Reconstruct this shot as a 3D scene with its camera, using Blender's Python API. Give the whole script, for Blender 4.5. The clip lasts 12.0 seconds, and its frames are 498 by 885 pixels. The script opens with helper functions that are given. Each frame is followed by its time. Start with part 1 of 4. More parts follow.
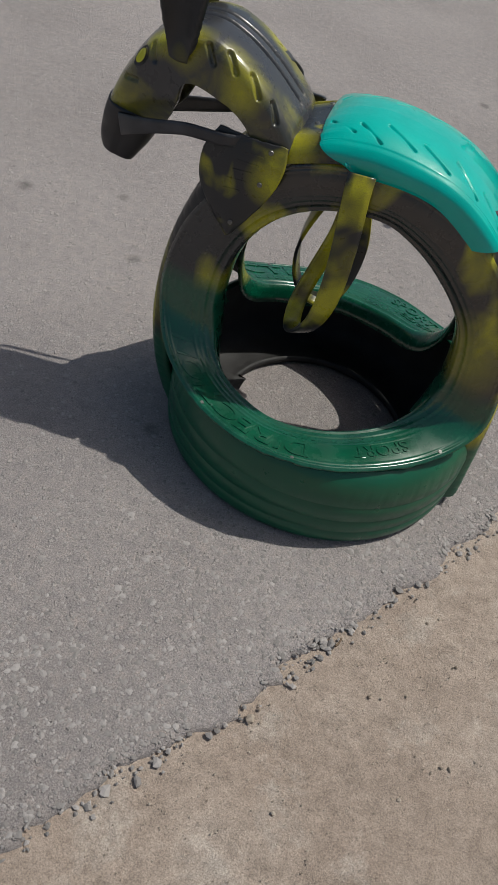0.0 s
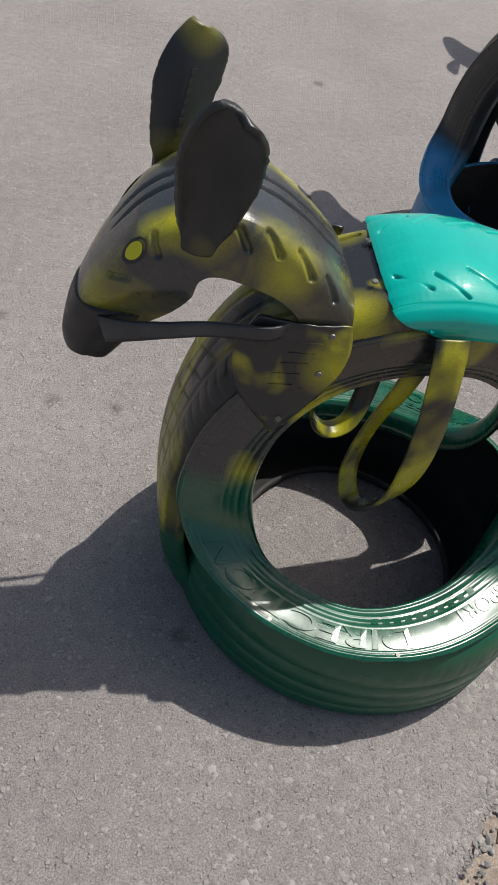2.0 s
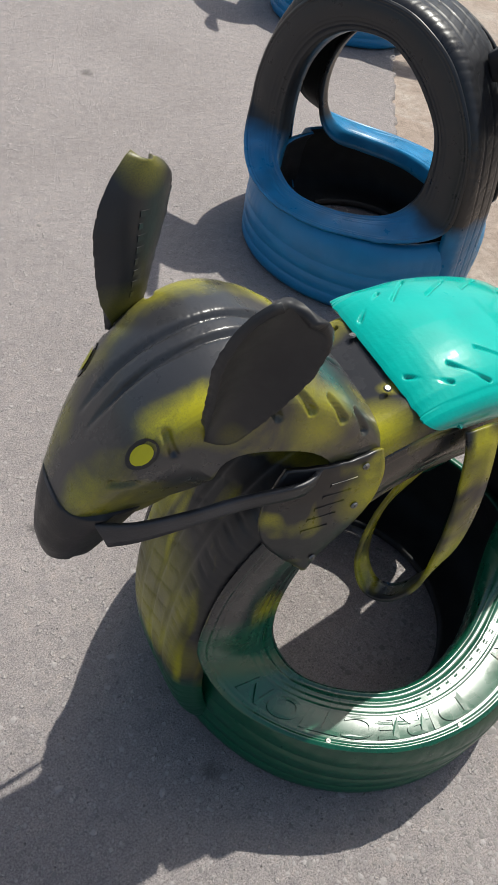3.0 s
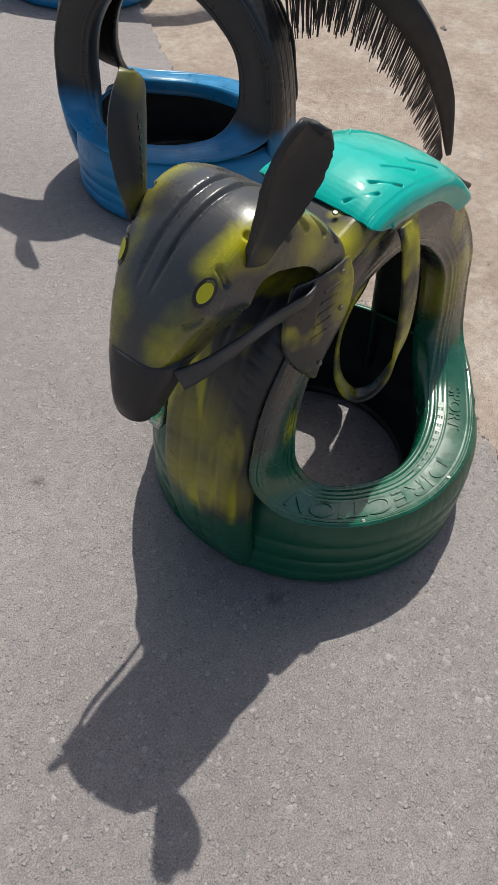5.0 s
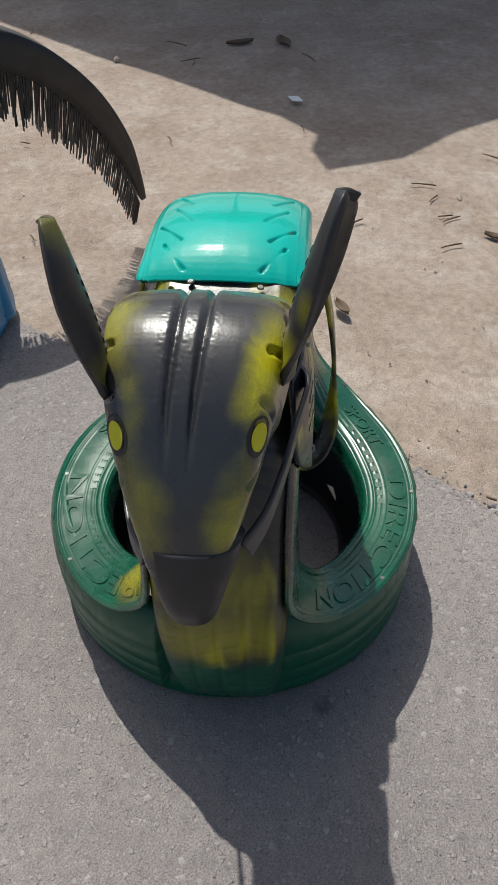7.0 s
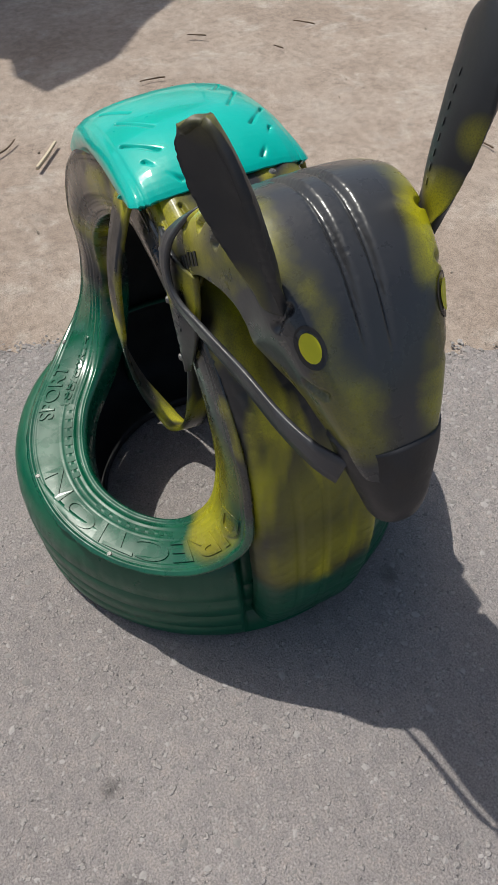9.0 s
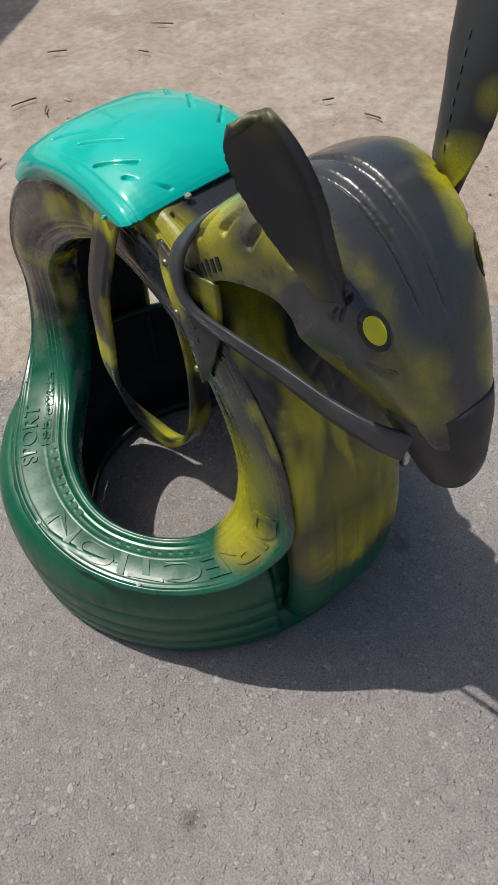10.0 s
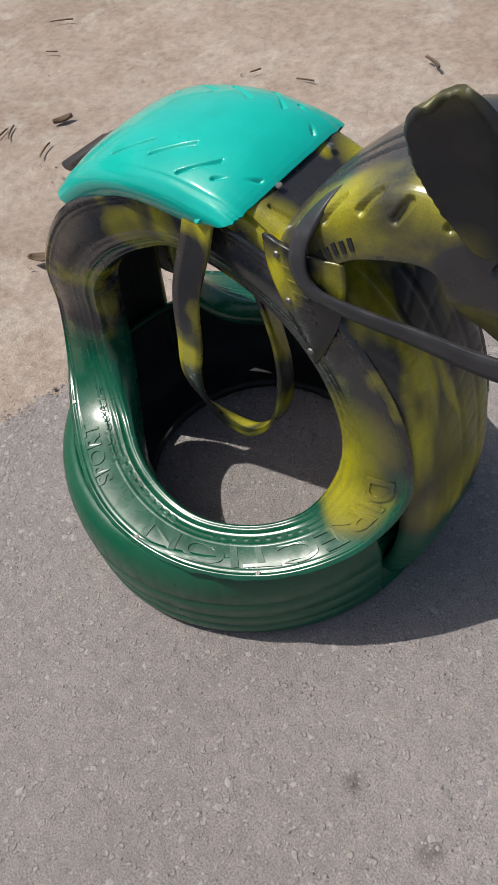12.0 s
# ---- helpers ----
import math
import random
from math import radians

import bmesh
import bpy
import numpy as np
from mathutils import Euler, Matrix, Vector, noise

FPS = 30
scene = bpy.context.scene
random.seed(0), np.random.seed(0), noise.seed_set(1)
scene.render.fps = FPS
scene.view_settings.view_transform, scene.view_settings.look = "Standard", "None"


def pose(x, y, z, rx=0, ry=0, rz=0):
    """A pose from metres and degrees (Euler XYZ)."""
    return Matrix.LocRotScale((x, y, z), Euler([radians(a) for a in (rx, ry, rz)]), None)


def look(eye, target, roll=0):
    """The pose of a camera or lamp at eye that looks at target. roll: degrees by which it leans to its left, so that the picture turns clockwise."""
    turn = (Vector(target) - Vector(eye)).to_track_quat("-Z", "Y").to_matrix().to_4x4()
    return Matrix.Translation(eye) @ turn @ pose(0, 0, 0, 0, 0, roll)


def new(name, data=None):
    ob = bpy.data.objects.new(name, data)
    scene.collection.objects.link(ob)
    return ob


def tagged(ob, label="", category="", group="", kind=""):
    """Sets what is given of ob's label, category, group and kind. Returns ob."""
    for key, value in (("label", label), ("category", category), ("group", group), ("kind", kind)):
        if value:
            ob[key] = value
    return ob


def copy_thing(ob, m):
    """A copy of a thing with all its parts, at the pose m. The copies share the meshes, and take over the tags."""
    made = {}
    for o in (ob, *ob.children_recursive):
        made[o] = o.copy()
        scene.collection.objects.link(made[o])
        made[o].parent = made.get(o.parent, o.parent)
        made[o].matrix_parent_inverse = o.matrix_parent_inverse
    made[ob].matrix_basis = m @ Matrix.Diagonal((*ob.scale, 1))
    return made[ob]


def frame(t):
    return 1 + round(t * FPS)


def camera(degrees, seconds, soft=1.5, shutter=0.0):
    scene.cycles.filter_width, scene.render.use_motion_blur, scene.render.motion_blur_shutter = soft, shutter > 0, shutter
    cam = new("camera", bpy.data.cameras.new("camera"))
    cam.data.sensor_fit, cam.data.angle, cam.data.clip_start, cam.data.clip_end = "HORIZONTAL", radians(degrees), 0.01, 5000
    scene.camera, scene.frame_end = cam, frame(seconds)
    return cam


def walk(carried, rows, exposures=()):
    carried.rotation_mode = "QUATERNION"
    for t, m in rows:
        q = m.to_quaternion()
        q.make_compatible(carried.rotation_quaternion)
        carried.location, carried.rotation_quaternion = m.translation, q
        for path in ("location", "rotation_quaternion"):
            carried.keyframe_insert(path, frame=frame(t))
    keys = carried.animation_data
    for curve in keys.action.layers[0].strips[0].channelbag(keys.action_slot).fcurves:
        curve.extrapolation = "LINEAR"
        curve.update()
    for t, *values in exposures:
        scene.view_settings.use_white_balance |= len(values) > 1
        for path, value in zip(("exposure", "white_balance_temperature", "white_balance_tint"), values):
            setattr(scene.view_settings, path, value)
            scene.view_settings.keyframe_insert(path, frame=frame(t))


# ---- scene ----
cam = camera(35.2, 12.0)
PATH = [
    (0, (0.011, -1.251, 1.221), (-0.076, 0.127, -0.226), 16.9),
    (0.5, (-0.02, -1.151, 1.229), (-0.159, 0.236, -0.205), 12.6),
    (1, (-0.101, -0.961, 1.271), (-0.055, 0.387, -0.205), 13.5),
    (1.5, (-0.242, -0.88, 1.248), (0.013, 0.431, -0.24), 16.2),
    (2, (-0.425, -0.792, 1.215), (-0.042, 0.524, -0.241), 15.5),
    (2.5, (-0.542, -0.568, 1.188), (0.074, 0.637, -0.285), 17.3),
    (3, (-0.592, -0.468, 1.234), (0.226, 0.617, -0.234), 14.0),
    (3.5, (-0.741, -0.483, 1.252), (0.33, 0.339, -0.224), 9.4),
    (3.7, (-0.756, -0.495, 1.263), (0.298, 0.308, -0.235), 7.9),
    (5.3, (-0.988, -0.554, 1.234), (0.14, 0.24, -0.214), 4.9),
    (5.5, (-1.0, -0.504, 1.219), (0.14, 0.214, -0.258), 3.2),
    (6, (-0.988, -0.386, 1.217), (0.298, 0.256, -0.173), 0.8),
    (6.5, (-0.924, -0.243, 1.191), (0.461, 0.187, -0.186), -2.6),
    (7, (-0.917, -0.109, 1.185), (0.542, 0.049, -0.174), -1.5),
    (7.2, (-0.932, -0.042, 1.171), (0.524, 0.016, -0.2), -2.9),
    (8.8, (-0.793, 0.211, 1.116), (0.445, -0.182, -0.405), -4.3),
    (9, (-0.822, 0.29, 1.138), (0.407, -0.179, -0.368), -5.4),
    (9.5, (-0.797, 0.399, 1.139), (0.369, -0.179, -0.378), -9.0),
    (10, (-0.737, 0.41, 1.14), (0.364, -0.27, -0.385), -8.8),
    (10.5, (-0.645, 0.4, 1.136), (0.378, -0.248, -0.456), -12.8),
    (11, (-0.618, 0.456, 1.154), (0.335, -0.26, -0.452), -16.0),
    (11.5, (-0.587, 0.53, 1.172), (0.309, -0.239, -0.441), -14.2),
    (12, (-0.585, 0.578, 1.19), (0.351, -0.205, -0.395), -14.2),
]
EXPOSURES = [(t, e, k, g) for t, e, k, g in ((0, -0.42, 6510, 4), (0.5, -0.35, 6510, 4), (1, -0.26, 6520, 4.5), (1.5, -0.15, 6530, 4.5), (2, -0.08, 6540, 5), (2.5, 0.03, 6550, 5.5), (3, 0.15, 6540, 5), (3.7, 0.24, 6530, 5), (5.3, -0.03, 6530, 5), (6, -0.05, 6530, 5), (6.5, -0.03, 6530, 5), (7.2, -0.11, 6530, 5), (8.8, -0.06, 6530, 5), (10, -0.05, 6550, 5.5), (11, -0.05, 6590, 7), (12, -0.09, 6610, 8))]
walk(cam, [(t, look(eye, target, roll)) for t, eye, target, roll in PATH], EXPOSURES)

SUN_WAY = Vector((0.433, 0.229, 1.0)).normalized()
world = bpy.data.worlds.new("sky")
scene.world = world
world.use_nodes = True
wn = world.node_tree
sky = wn.nodes.new("ShaderNodeTexSky")
sky.sky_type = "NISHITA"
sky.sun_disc = False
sky.dust_density = 3.0
sky.ozone_density = 0.6
sky.sun_elevation = math.asin(SUN_WAY.z)
sky.sun_rotation = math.atan2(SUN_WAY.x, SUN_WAY.y)
wn.links.new(sky.outputs[0], wn.nodes["Background"].inputs[0])
wn.nodes["Background"].inputs[1].default_value = 0.11
sun = new("sun", bpy.data.lights.new("sun", "SUN"))
sun.data.energy = 4.2
sun.data.angle = radians(0.55)
sun.data.color = (1.0, 0.965, 0.915)
sun.matrix_world = look(SUN_WAY * 20, (0, 0, 0))


# ---- materials ----
class Mat:
    """A small wrapper that builds one node material."""

    def __init__(self, name, rough=0.5, metal=0.0, spec=0.5):
        self.m = bpy.data.materials.new(name)
        self.m.use_nodes = True
        self.t = self.m.node_tree
        self.b = self.t.nodes["Principled BSDF"]
        self.b.inputs["Roughness"].default_value = rough
        self.b.inputs["Metallic"].default_value = metal
        self.b.inputs["Specular IOR Level"].default_value = spec
        tc = self.t.nodes.new("ShaderNodeTexCoord")
        self.obj = tc.outputs["Object"]

    def link(self, a, b):
        self.t.links.new(a, b)

    def noise(self, scale, detail=4.0, rough=0.55, vec=None, distort=0.0):
        n = self.t.nodes.new("ShaderNodeTexNoise")
        n.inputs["Scale"].default_value = scale
        n.inputs["Detail"].default_value = detail
        n.inputs["Roughness"].default_value = rough
        n.inputs["Distortion"].default_value = distort
        self.link(vec or self.obj, n.inputs["Vector"])
        return n.outputs["Fac"]

    def voronoi(self, scale, out="Distance", feature="F1", vec=None):
        n = self.t.nodes.new("ShaderNodeTexVoronoi")
        n.feature = feature
        n.inputs["Scale"].default_value = scale
        self.link(vec or self.obj, n.inputs["Vector"])
        return n.outputs[out]

    def stretch(self, sx, sy, sz, off=(0, 0, 0)):
        n = self.t.nodes.new("ShaderNodeMapping")
        n.inputs["Scale"].default_value = (sx, sy, sz)
        n.inputs["Location"].default_value = off
        self.link(self.obj, n.inputs["Vector"])
        return n.outputs[0]

    def ramp(self, fac, stops):
        n = self.t.nodes.new("ShaderNodeValToRGB")
        e = n.color_ramp.elements
        while len(e) < len(stops):
            e.new(0.5)
        for el, (p, c) in zip(e, stops):
            el.position = p
            el.color = (*c, 1) if isinstance(c, tuple) else (c, c, c, 1)
        self.link(fac, n.inputs[0])
        return n.outputs[0]

    def mix(self, fac, a, b, kind="MIX"):
        n = self.t.nodes.new("ShaderNodeMix")
        n.data_type = "RGBA"
        n.blend_type = kind
        for sock, v in ((n.inputs[0], fac), (n.inputs[6], a), (n.inputs[7], b)):
            if isinstance(v, tuple):
                sock.default_value = (*v, 1)
            elif isinstance(v, (int, float)):
                sock.default_value = v
            else:
                self.link(v, sock)
        return n.outputs[2]

    def math(self, op, a, b=0.0, c=0.0):
        n = self.t.nodes.new("ShaderNodeMath")
        n.operation = op
        for sock, v in zip(n.inputs, (a, b, c)):
            if isinstance(v, (int, float)):
                sock.default_value = v
            else:
                self.link(v, sock)
        return n.outputs[0]

    def blob(self, centre, r, mirror=True):
        """1 at a spot (and its mirror image), fading to 0 at the radius r."""
        sep = self.t.nodes.new("ShaderNodeSeparateXYZ")
        self.link(self.obj, sep.inputs[0])
        com = self.t.nodes.new("ShaderNodeCombineXYZ")
        self.link(sep.outputs[0], com.inputs[0])
        self.link(self.math("ABSOLUTE", sep.outputs[1]) if mirror else sep.outputs[1], com.inputs[1])
        self.link(sep.outputs[2], com.inputs[2])
        d = self.t.nodes.new("ShaderNodeVectorMath")
        d.operation = "DISTANCE"
        self.link(com.outputs[0], d.inputs[0])
        d.inputs[1].default_value = centre
        return self.ramp(self.math("DIVIDE", d.outputs["Value"], r), [(0.25, 1.0), (1.0, 0.0)])

    def axis(self, which):
        n = self.t.nodes.new("ShaderNodeSeparateXYZ")
        self.link(self.obj, n.inputs[0])
        return n.outputs[which]

    def colour(self, c):
        if isinstance(c, tuple):
            self.b.inputs["Base Color"].default_value = (*c, 1)
        else:
            self.link(c, self.b.inputs["Base Color"])
        return self

    def rough(self, r):
        self.link(r, self.b.inputs["Roughness"])
        return self

    def coat(self, weight, rough):
        """A clear glossy layer of paint on top."""
        self.b.inputs["Coat Weight"].default_value = weight
        self.b.inputs["Coat Roughness"].default_value = rough
        return self

    def bump(self, h, strength=0.3, dist=0.002):
        n = self.t.nodes.new("ShaderNodeBump")
        n.inputs["Strength"].default_value = strength
        n.inputs["Distance"].default_value = dist
        self.link(h, n.inputs["Height"])
        self.link(n.outputs[0], self.b.inputs["Normal"])
        return self


BLACK = (0.021, 0.021, 0.023)
YELLOW = (0.44, 0.40, 0.012)
GREEN = (0.003, 0.088, 0.044)
TEAL = (0.0, 0.43, 0.36)
BLUE = (0.012, 0.21, 0.44)


def sprayed(name, low=None, edge=0.3, slope=0.0, amount=0.5, rough=0.3, scale=9.0, seed=0.0, spots=(), relief=0.14, tall=0.75, dip=None):
    """Black rubber with sprayed yellow clouds, and another colour sprayed on below a height."""
    k = Mat(name)
    vec = k.stretch(1, 1, tall, (seed, seed * 0.7, 0))
    n = k.noise(scale, 2.5, 0.5, vec, 0.4)
    cloud = k.ramp(n, [(0.62 - 0.25 * amount, 0.0), (0.78 - 0.25 * amount, 1.0)])
    dust = k.noise(700, 2, 0.6)
    for c, r, f in spots:
        cloud = k.math("ADD", cloud, k.math("MULTIPLY", k.blob(c, r, False), f))
    cloud = k.math("MULTIPLY", cloud, k.ramp(dust, [(0.3, 0.55), (0.6, 1.0)]))
    col = k.mix(cloud, BLACK, YELLOW)
    if low:
        z = k.axis(2)
        x = k.axis(0)
        line = k.math("ADD", k.math("MULTIPLY", x, slope), edge)
        line = k.math("ADD", line, k.math("MULTIPLY", k.math("SUBTRACT", k.noise(7, 2), 0.5), 0.07))
        if dip:
            line = k.math("SUBTRACT", line, k.math("MULTIPLY", k.blob(dip[0], dip[1], False), dip[2]))
        f = k.math("MULTIPLY_ADD", k.math("SUBTRACT", line, z), 26.0, 0.5)
        clamp = k.ramp(f, [(0.0, 0.0), (1.0, 1.0)])
        tone = k.mix(k.ramp(k.noise(11, 3), [(0.35, 0.0), (0.7, 1.0)]), low, tuple(v * 0.62 for v in low))
        col = k.mix(clamp, col, tone)
    scuff = k.ramp(k.noise(45, 6, 0.7), [(0.66, 0.0), (0.8, 1.0)])
    col = k.mix(k.math("MULTIPLY", scuff, 0.12), col, (0.22, 0.2, 0.17))
    k.colour(col)
    k.rough(k.ramp(k.noise(30, 5, 0.6), [(0.3, rough - 0.08), (0.7, rough + 0.14)]))
    k.bump(k.mix(0.5, k.noise(260, 4, 0.6), k.noise(60, 3)), relief, 0.0015)
    return k.coat(0.5 if low and rough < 0.25 else 0.0, 0.2).m


def painted(name, c, rough=0.25, wear=0.1, relief=0.3, gloss=0.0):
    """Brushed paint on rubber; gloss: a thick wet-looking wavy skin."""
    k = Mat(name, spec=0.12 if gloss else 0.5)
    tone = k.mix(k.ramp(k.noise(14, 4), [(0.35, 0.0), (0.7, 1.0)]), c, tuple(v * 0.86 for v in c))
    tone = k.mix(k.math("MULTIPLY", k.ramp(k.noise(70, 6, 0.7), [(0.68, 0.0), (0.76, 1.0)]), wear), tone, (0.03, 0.05, 0.05))
    k.colour(tone)
    k.rough(k.ramp(k.noise(40, 4), [(0.3, rough - 0.07), (0.7, rough + 0.12)]))
    fine = 190 if gloss else 420
    k.bump(k.mix(0.5, k.noise(fine, 3, 0.6), k.noise(70, 2)), relief, 0.0014)
    return k.coat(gloss, 0.07).m


def rubber(name, c=(0.013, 0.012, 0.0135), rough=0.42):
    k = Mat(name)
    k.colour(k.mix(k.ramp(k.noise(25, 5, 0.65), [(0.4, 0.0), (0.75, 1.0)]), c, tuple(v * 1.9 + 0.006 for v in c)))
    k.rough(k.ramp(k.noise(50, 4), [(0.3, rough - 0.08), (0.7, rough + 0.16)]))
    k.bump(k.noise(300, 4, 0.6), 0.25, 0.0012)
    return k.m


def head_paint():
    """Black crown stripe, bright yellow beside it, thin olive spray on the face."""
    k = Mat("camo_head")
    y = k.math("ABSOLUTE", k.axis(1))
    n = k.noise(16, 4, 0.6, None, 0.5)
    slim = k.math("MULTIPLY", k.math("SUBTRACT", k.axis(2), 0.64), 0.30)
    reach = k.math("SUBTRACT", k.math("ADD", y, k.math("MULTIPLY", k.math("SUBTRACT", n, 0.5), 0.03)), slim)
    stripe = k.ramp(reach, [(0.006, 0.0), (0.036, 1.0)])
    haze = k.ramp(n, [(0.40, 0.05), (0.68, 0.44)])
    amt = k.math("ADD", haze, k.math("MULTIPLY", k.blob((-0.350, -0.058, 0.766), 0.075, False), 1.2))
    amt = k.math("ADD", amt, k.math("MULTIPLY", k.blob((-0.322, 0.078, 0.765), 0.045, False), 0.5))
    amt = k.math("ADD", amt, k.math("MULTIPLY", k.blob((-0.225, 0.088, 0.725), 0.05), 0.55))
    amt = k.math("ADD", amt, k.math("MULTIPLY", k.blob((-0.430, 0.03, 0.640), 0.07), 0.35))
    amt = k.math("SUBTRACT", amt, k.math("MULTIPLY", k.blob((-0.365, 0.085, 0.700), 0.05), 0.6))
    nose = k.math("SUBTRACT", k.math("ADD", k.axis(2), k.math("MULTIPLY", k.axis(0), 0.35)), 0.432)
    amt = k.math("MULTIPLY", amt, k.ramp(nose, [(0.0, 0.0), (0.035, 1.0)]))
    amt = k.math("MULTIPLY", amt, stripe)
    amt = k.math("MULTIPLY", amt, k.ramp(k.noise(700, 2, 0.6), [(0.3, 0.6), (0.6, 1.0)]))
    cl = k.ramp(amt, [(0.02, 0.0), (0.95, 1.0)])
    col = k.mix(cl, (0.034, 0.034, 0.037), (0.42, 0.385, 0.012))
    scuff = k.ramp(k.noise(45, 6, 0.7), [(0.66, 0.0), (0.8, 1.0)])
    k.colour(k.mix(k.math("MULTIPLY", scuff, 0.1), col, (0.22, 0.2, 0.17)))
    k.rough(k.ramp(k.noise(30, 5, 0.6), [(0.3, 0.22), (0.7, 0.38)]))
    k.bump(k.mix(0.5, k.noise(260, 4, 0.6), k.noise(60, 3)), 0.16, 0.0015)
    return k.coat(0.25, 0.12).m


M_CAMO_SIDE = sprayed("camo_green_sidewall", GREEN, 0.345, -0.04, 0.38, 0.24, 10.0, 0.0, (((-0.20, 0.14, 0.30), 0.10, 1.0), ((-0.22, 0.11, 0.40), 0.08, 0.6), ((0.26, -0.09, 0.40), 0.10, 0.5)), 0.07, 0.75, ((-0.22, 0.13, 0.26), 0.115, 0.12))
M_CAMO_STRIP = sprayed("camo_green_tread", GREEN, 0.2, 0.0, 0.5, 0.38, 15.0, 3.1, (((-0.322, 0.035, 0.25), 0.085, 0.6), ((-0.322, -0.045, 0.27), 0.07, 0.45), ((-0.326, 0.015, 0.38), 0.10, 0.45)), 0.14, 0.22)
M_CAMO = sprayed("camo", None, 0, 0, 0.2, 0.24, 10.0, 5.2, (((-0.135, -0.085, 0.655), 0.055, 1.0), ((-0.12, 0.085, 0.665), 0.04, 0.7), ((-0.15, 0.09, 0.65), 0.03, 0.6)))
M_CAMO_HEAD = head_paint()
M_CAMO_STRAP = sprayed("camo_strap", None, 0, 0, 0.75, 0.3, 13.0, 2.3)
M_CAMO_FLAP = sprayed("camo_flap", None, 0, 0, 0.3, 0.3, 14.0, 8.3, (((-.135, .105, .62), .045, .8), ((-.145, -.105, .60), .05, .9)))
M_GREEN = painted("green_paint", GREEN, 0.34, 0.25)
M_TEAL = painted("teal_paint", TEAL, 0.34, 0.06, 0.36, 0.8)
M_YELLOW = painted("yellow_paint", (0.62, 0.58, 0.01), 0.45, 0.1)
M_RUBBER = rubber("black_rubber")
M_STRAP = rubber("strap_rubber", (0.028, 0.028, 0.032), 0.36)
M_INSIDE = rubber("inner_rubber", (0.016, 0.015, 0.015), 0.65)
M_EAR = sprayed("camo_ear", None, 0, 0, -1.5, 0.5, 14.0, 7.7, (((-0.336, 0.12, 0.885), 0.03, 0.12), ((-0.34, 0.10, 0.73), 0.035, 0.3), ((-0.325, -0.08, 0.74), 0.02, 0.3)))
M_EAR_BACK = sprayed("camo_ear_back", None, 0, 0, -0.5, 0.42, 16.0, 4.4, (((-.350, -.085, .760), .035, .7), ((-.365, -.100, .82), .022, .45), ((-.36, .095, .745), .04, .4), ((-.338, .118, .878), .032, .35)), 0.2, 0.5)
M_BLUE_SIDE = sprayed("black_blue_sidewall", BLUE, 0.255, 0.0, -1.0, 0.32, 10.0, 0.0)
M_BLUE = painted("blue_paint", BLUE, 0.36, 0.2)
M_STEEL = Mat("screw_steel", 0.45, 0.8).colour((0.20, 0.195, 0.185)).m


def asphalt():
    k = Mat("asphalt", 0.82, 0, 0.35)
    patch = k.ramp(k.noise(1.3, 5, 0.6), [(0.3, (0.255, 0.230, 0.222)), (0.7, (0.34, 0.308, 0.296))])
    tint = k.ramp(k.noise(38, 5, 0.7), [(0.3, (0.80, 0.79, 0.82)), (0.55, (1.0, 0.98, 0.98)), (0.72, (1.12, 1.05, 1.02))])
    fine = k.ramp(k.noise(330, 4, 0.8), [(0.30, 0.45), (0.5, 0.98), (0.70, 1.5)])
    col = k.mix(1.0, k.mix(1.0, patch, tint, "MULTIPLY"), fine, "MULTIPLY")
    relief = k.noise(330, 4, 0.8)
    for scale, off, near, far, shade, much in ((58, 0.0, 0.18, 0.30, (0.43, 0.39, 0.37), 0.65), (95, 4.0, 0.16, 0.28, (0.40, 0.365, 0.35), 0.6), (36, 9.0, 0.14, 0.20, (0.37, 0.335, 0.32), 0.6)):
        cell = k.voronoi(scale, vec=k.stretch(1, 1, 1, (off, off * 0.7, 0)))
        shape = k.math("ADD", cell, k.math("MULTIPLY", k.math("SUBTRACT", k.noise(scale * 4, 3, 0.7), 0.5), 0.35))
        chip = k.ramp(shape, [(near, 1.0), (far, 0.0)])
        pick = k.ramp(k.noise(scale * 0.75, 2, 0.5, k.stretch(1, 1, 1, (off + 2, 1, 0))), [(0.50, 0.0), (0.56, 1.0)])
        chip = k.math("MULTIPLY", chip, pick)
        col = k.mix(k.math("MULTIPLY", chip, much), col, shade)
        relief = k.math("ADD", relief, k.math("MULTIPLY", chip, 0.9))
    pits = k.ramp(k.voronoi(70, vec=k.stretch(1, 1, 1, (3, 5, 1))), [(0.05, 1.0), (0.17, 0.0)])
    pits = k.math("MULTIPLY", pits, k.ramp(k.noise(21, 2), [(0.45, 0.0), (0.6, 1.0)]))
    col = k.mix(k.math("MULTIPLY", pits, 0.65), col, (0.06, 0.055, 0.053))
    relief = k.math("SUBTRACT", relief, k.math("MULTIPLY", pits, 0.8))
    for c, r in (((-.386, .378, 0), .022), ((-.52, .392, 0), .026), ((-.265, -.149, 0), .024), ((-.65, .65, 0), .022), ((.32, 2.15, 0), .035), ((-.9, .55, 0), .03), ((-.2, 1.5, 0), .03)):
        col = k.mix(k.math("MULTIPLY", k.math("MULTIPLY", k.blob(c, r, False), k.ramp(k.noise(60, 3), [(0.35, 0.4), (0.6, 1.0)])), 0.65), col, (0.055, 0.05, 0.05))
    k.colour(col)
    k.bump(relief, 0.9, 0.0035)
    return k.m


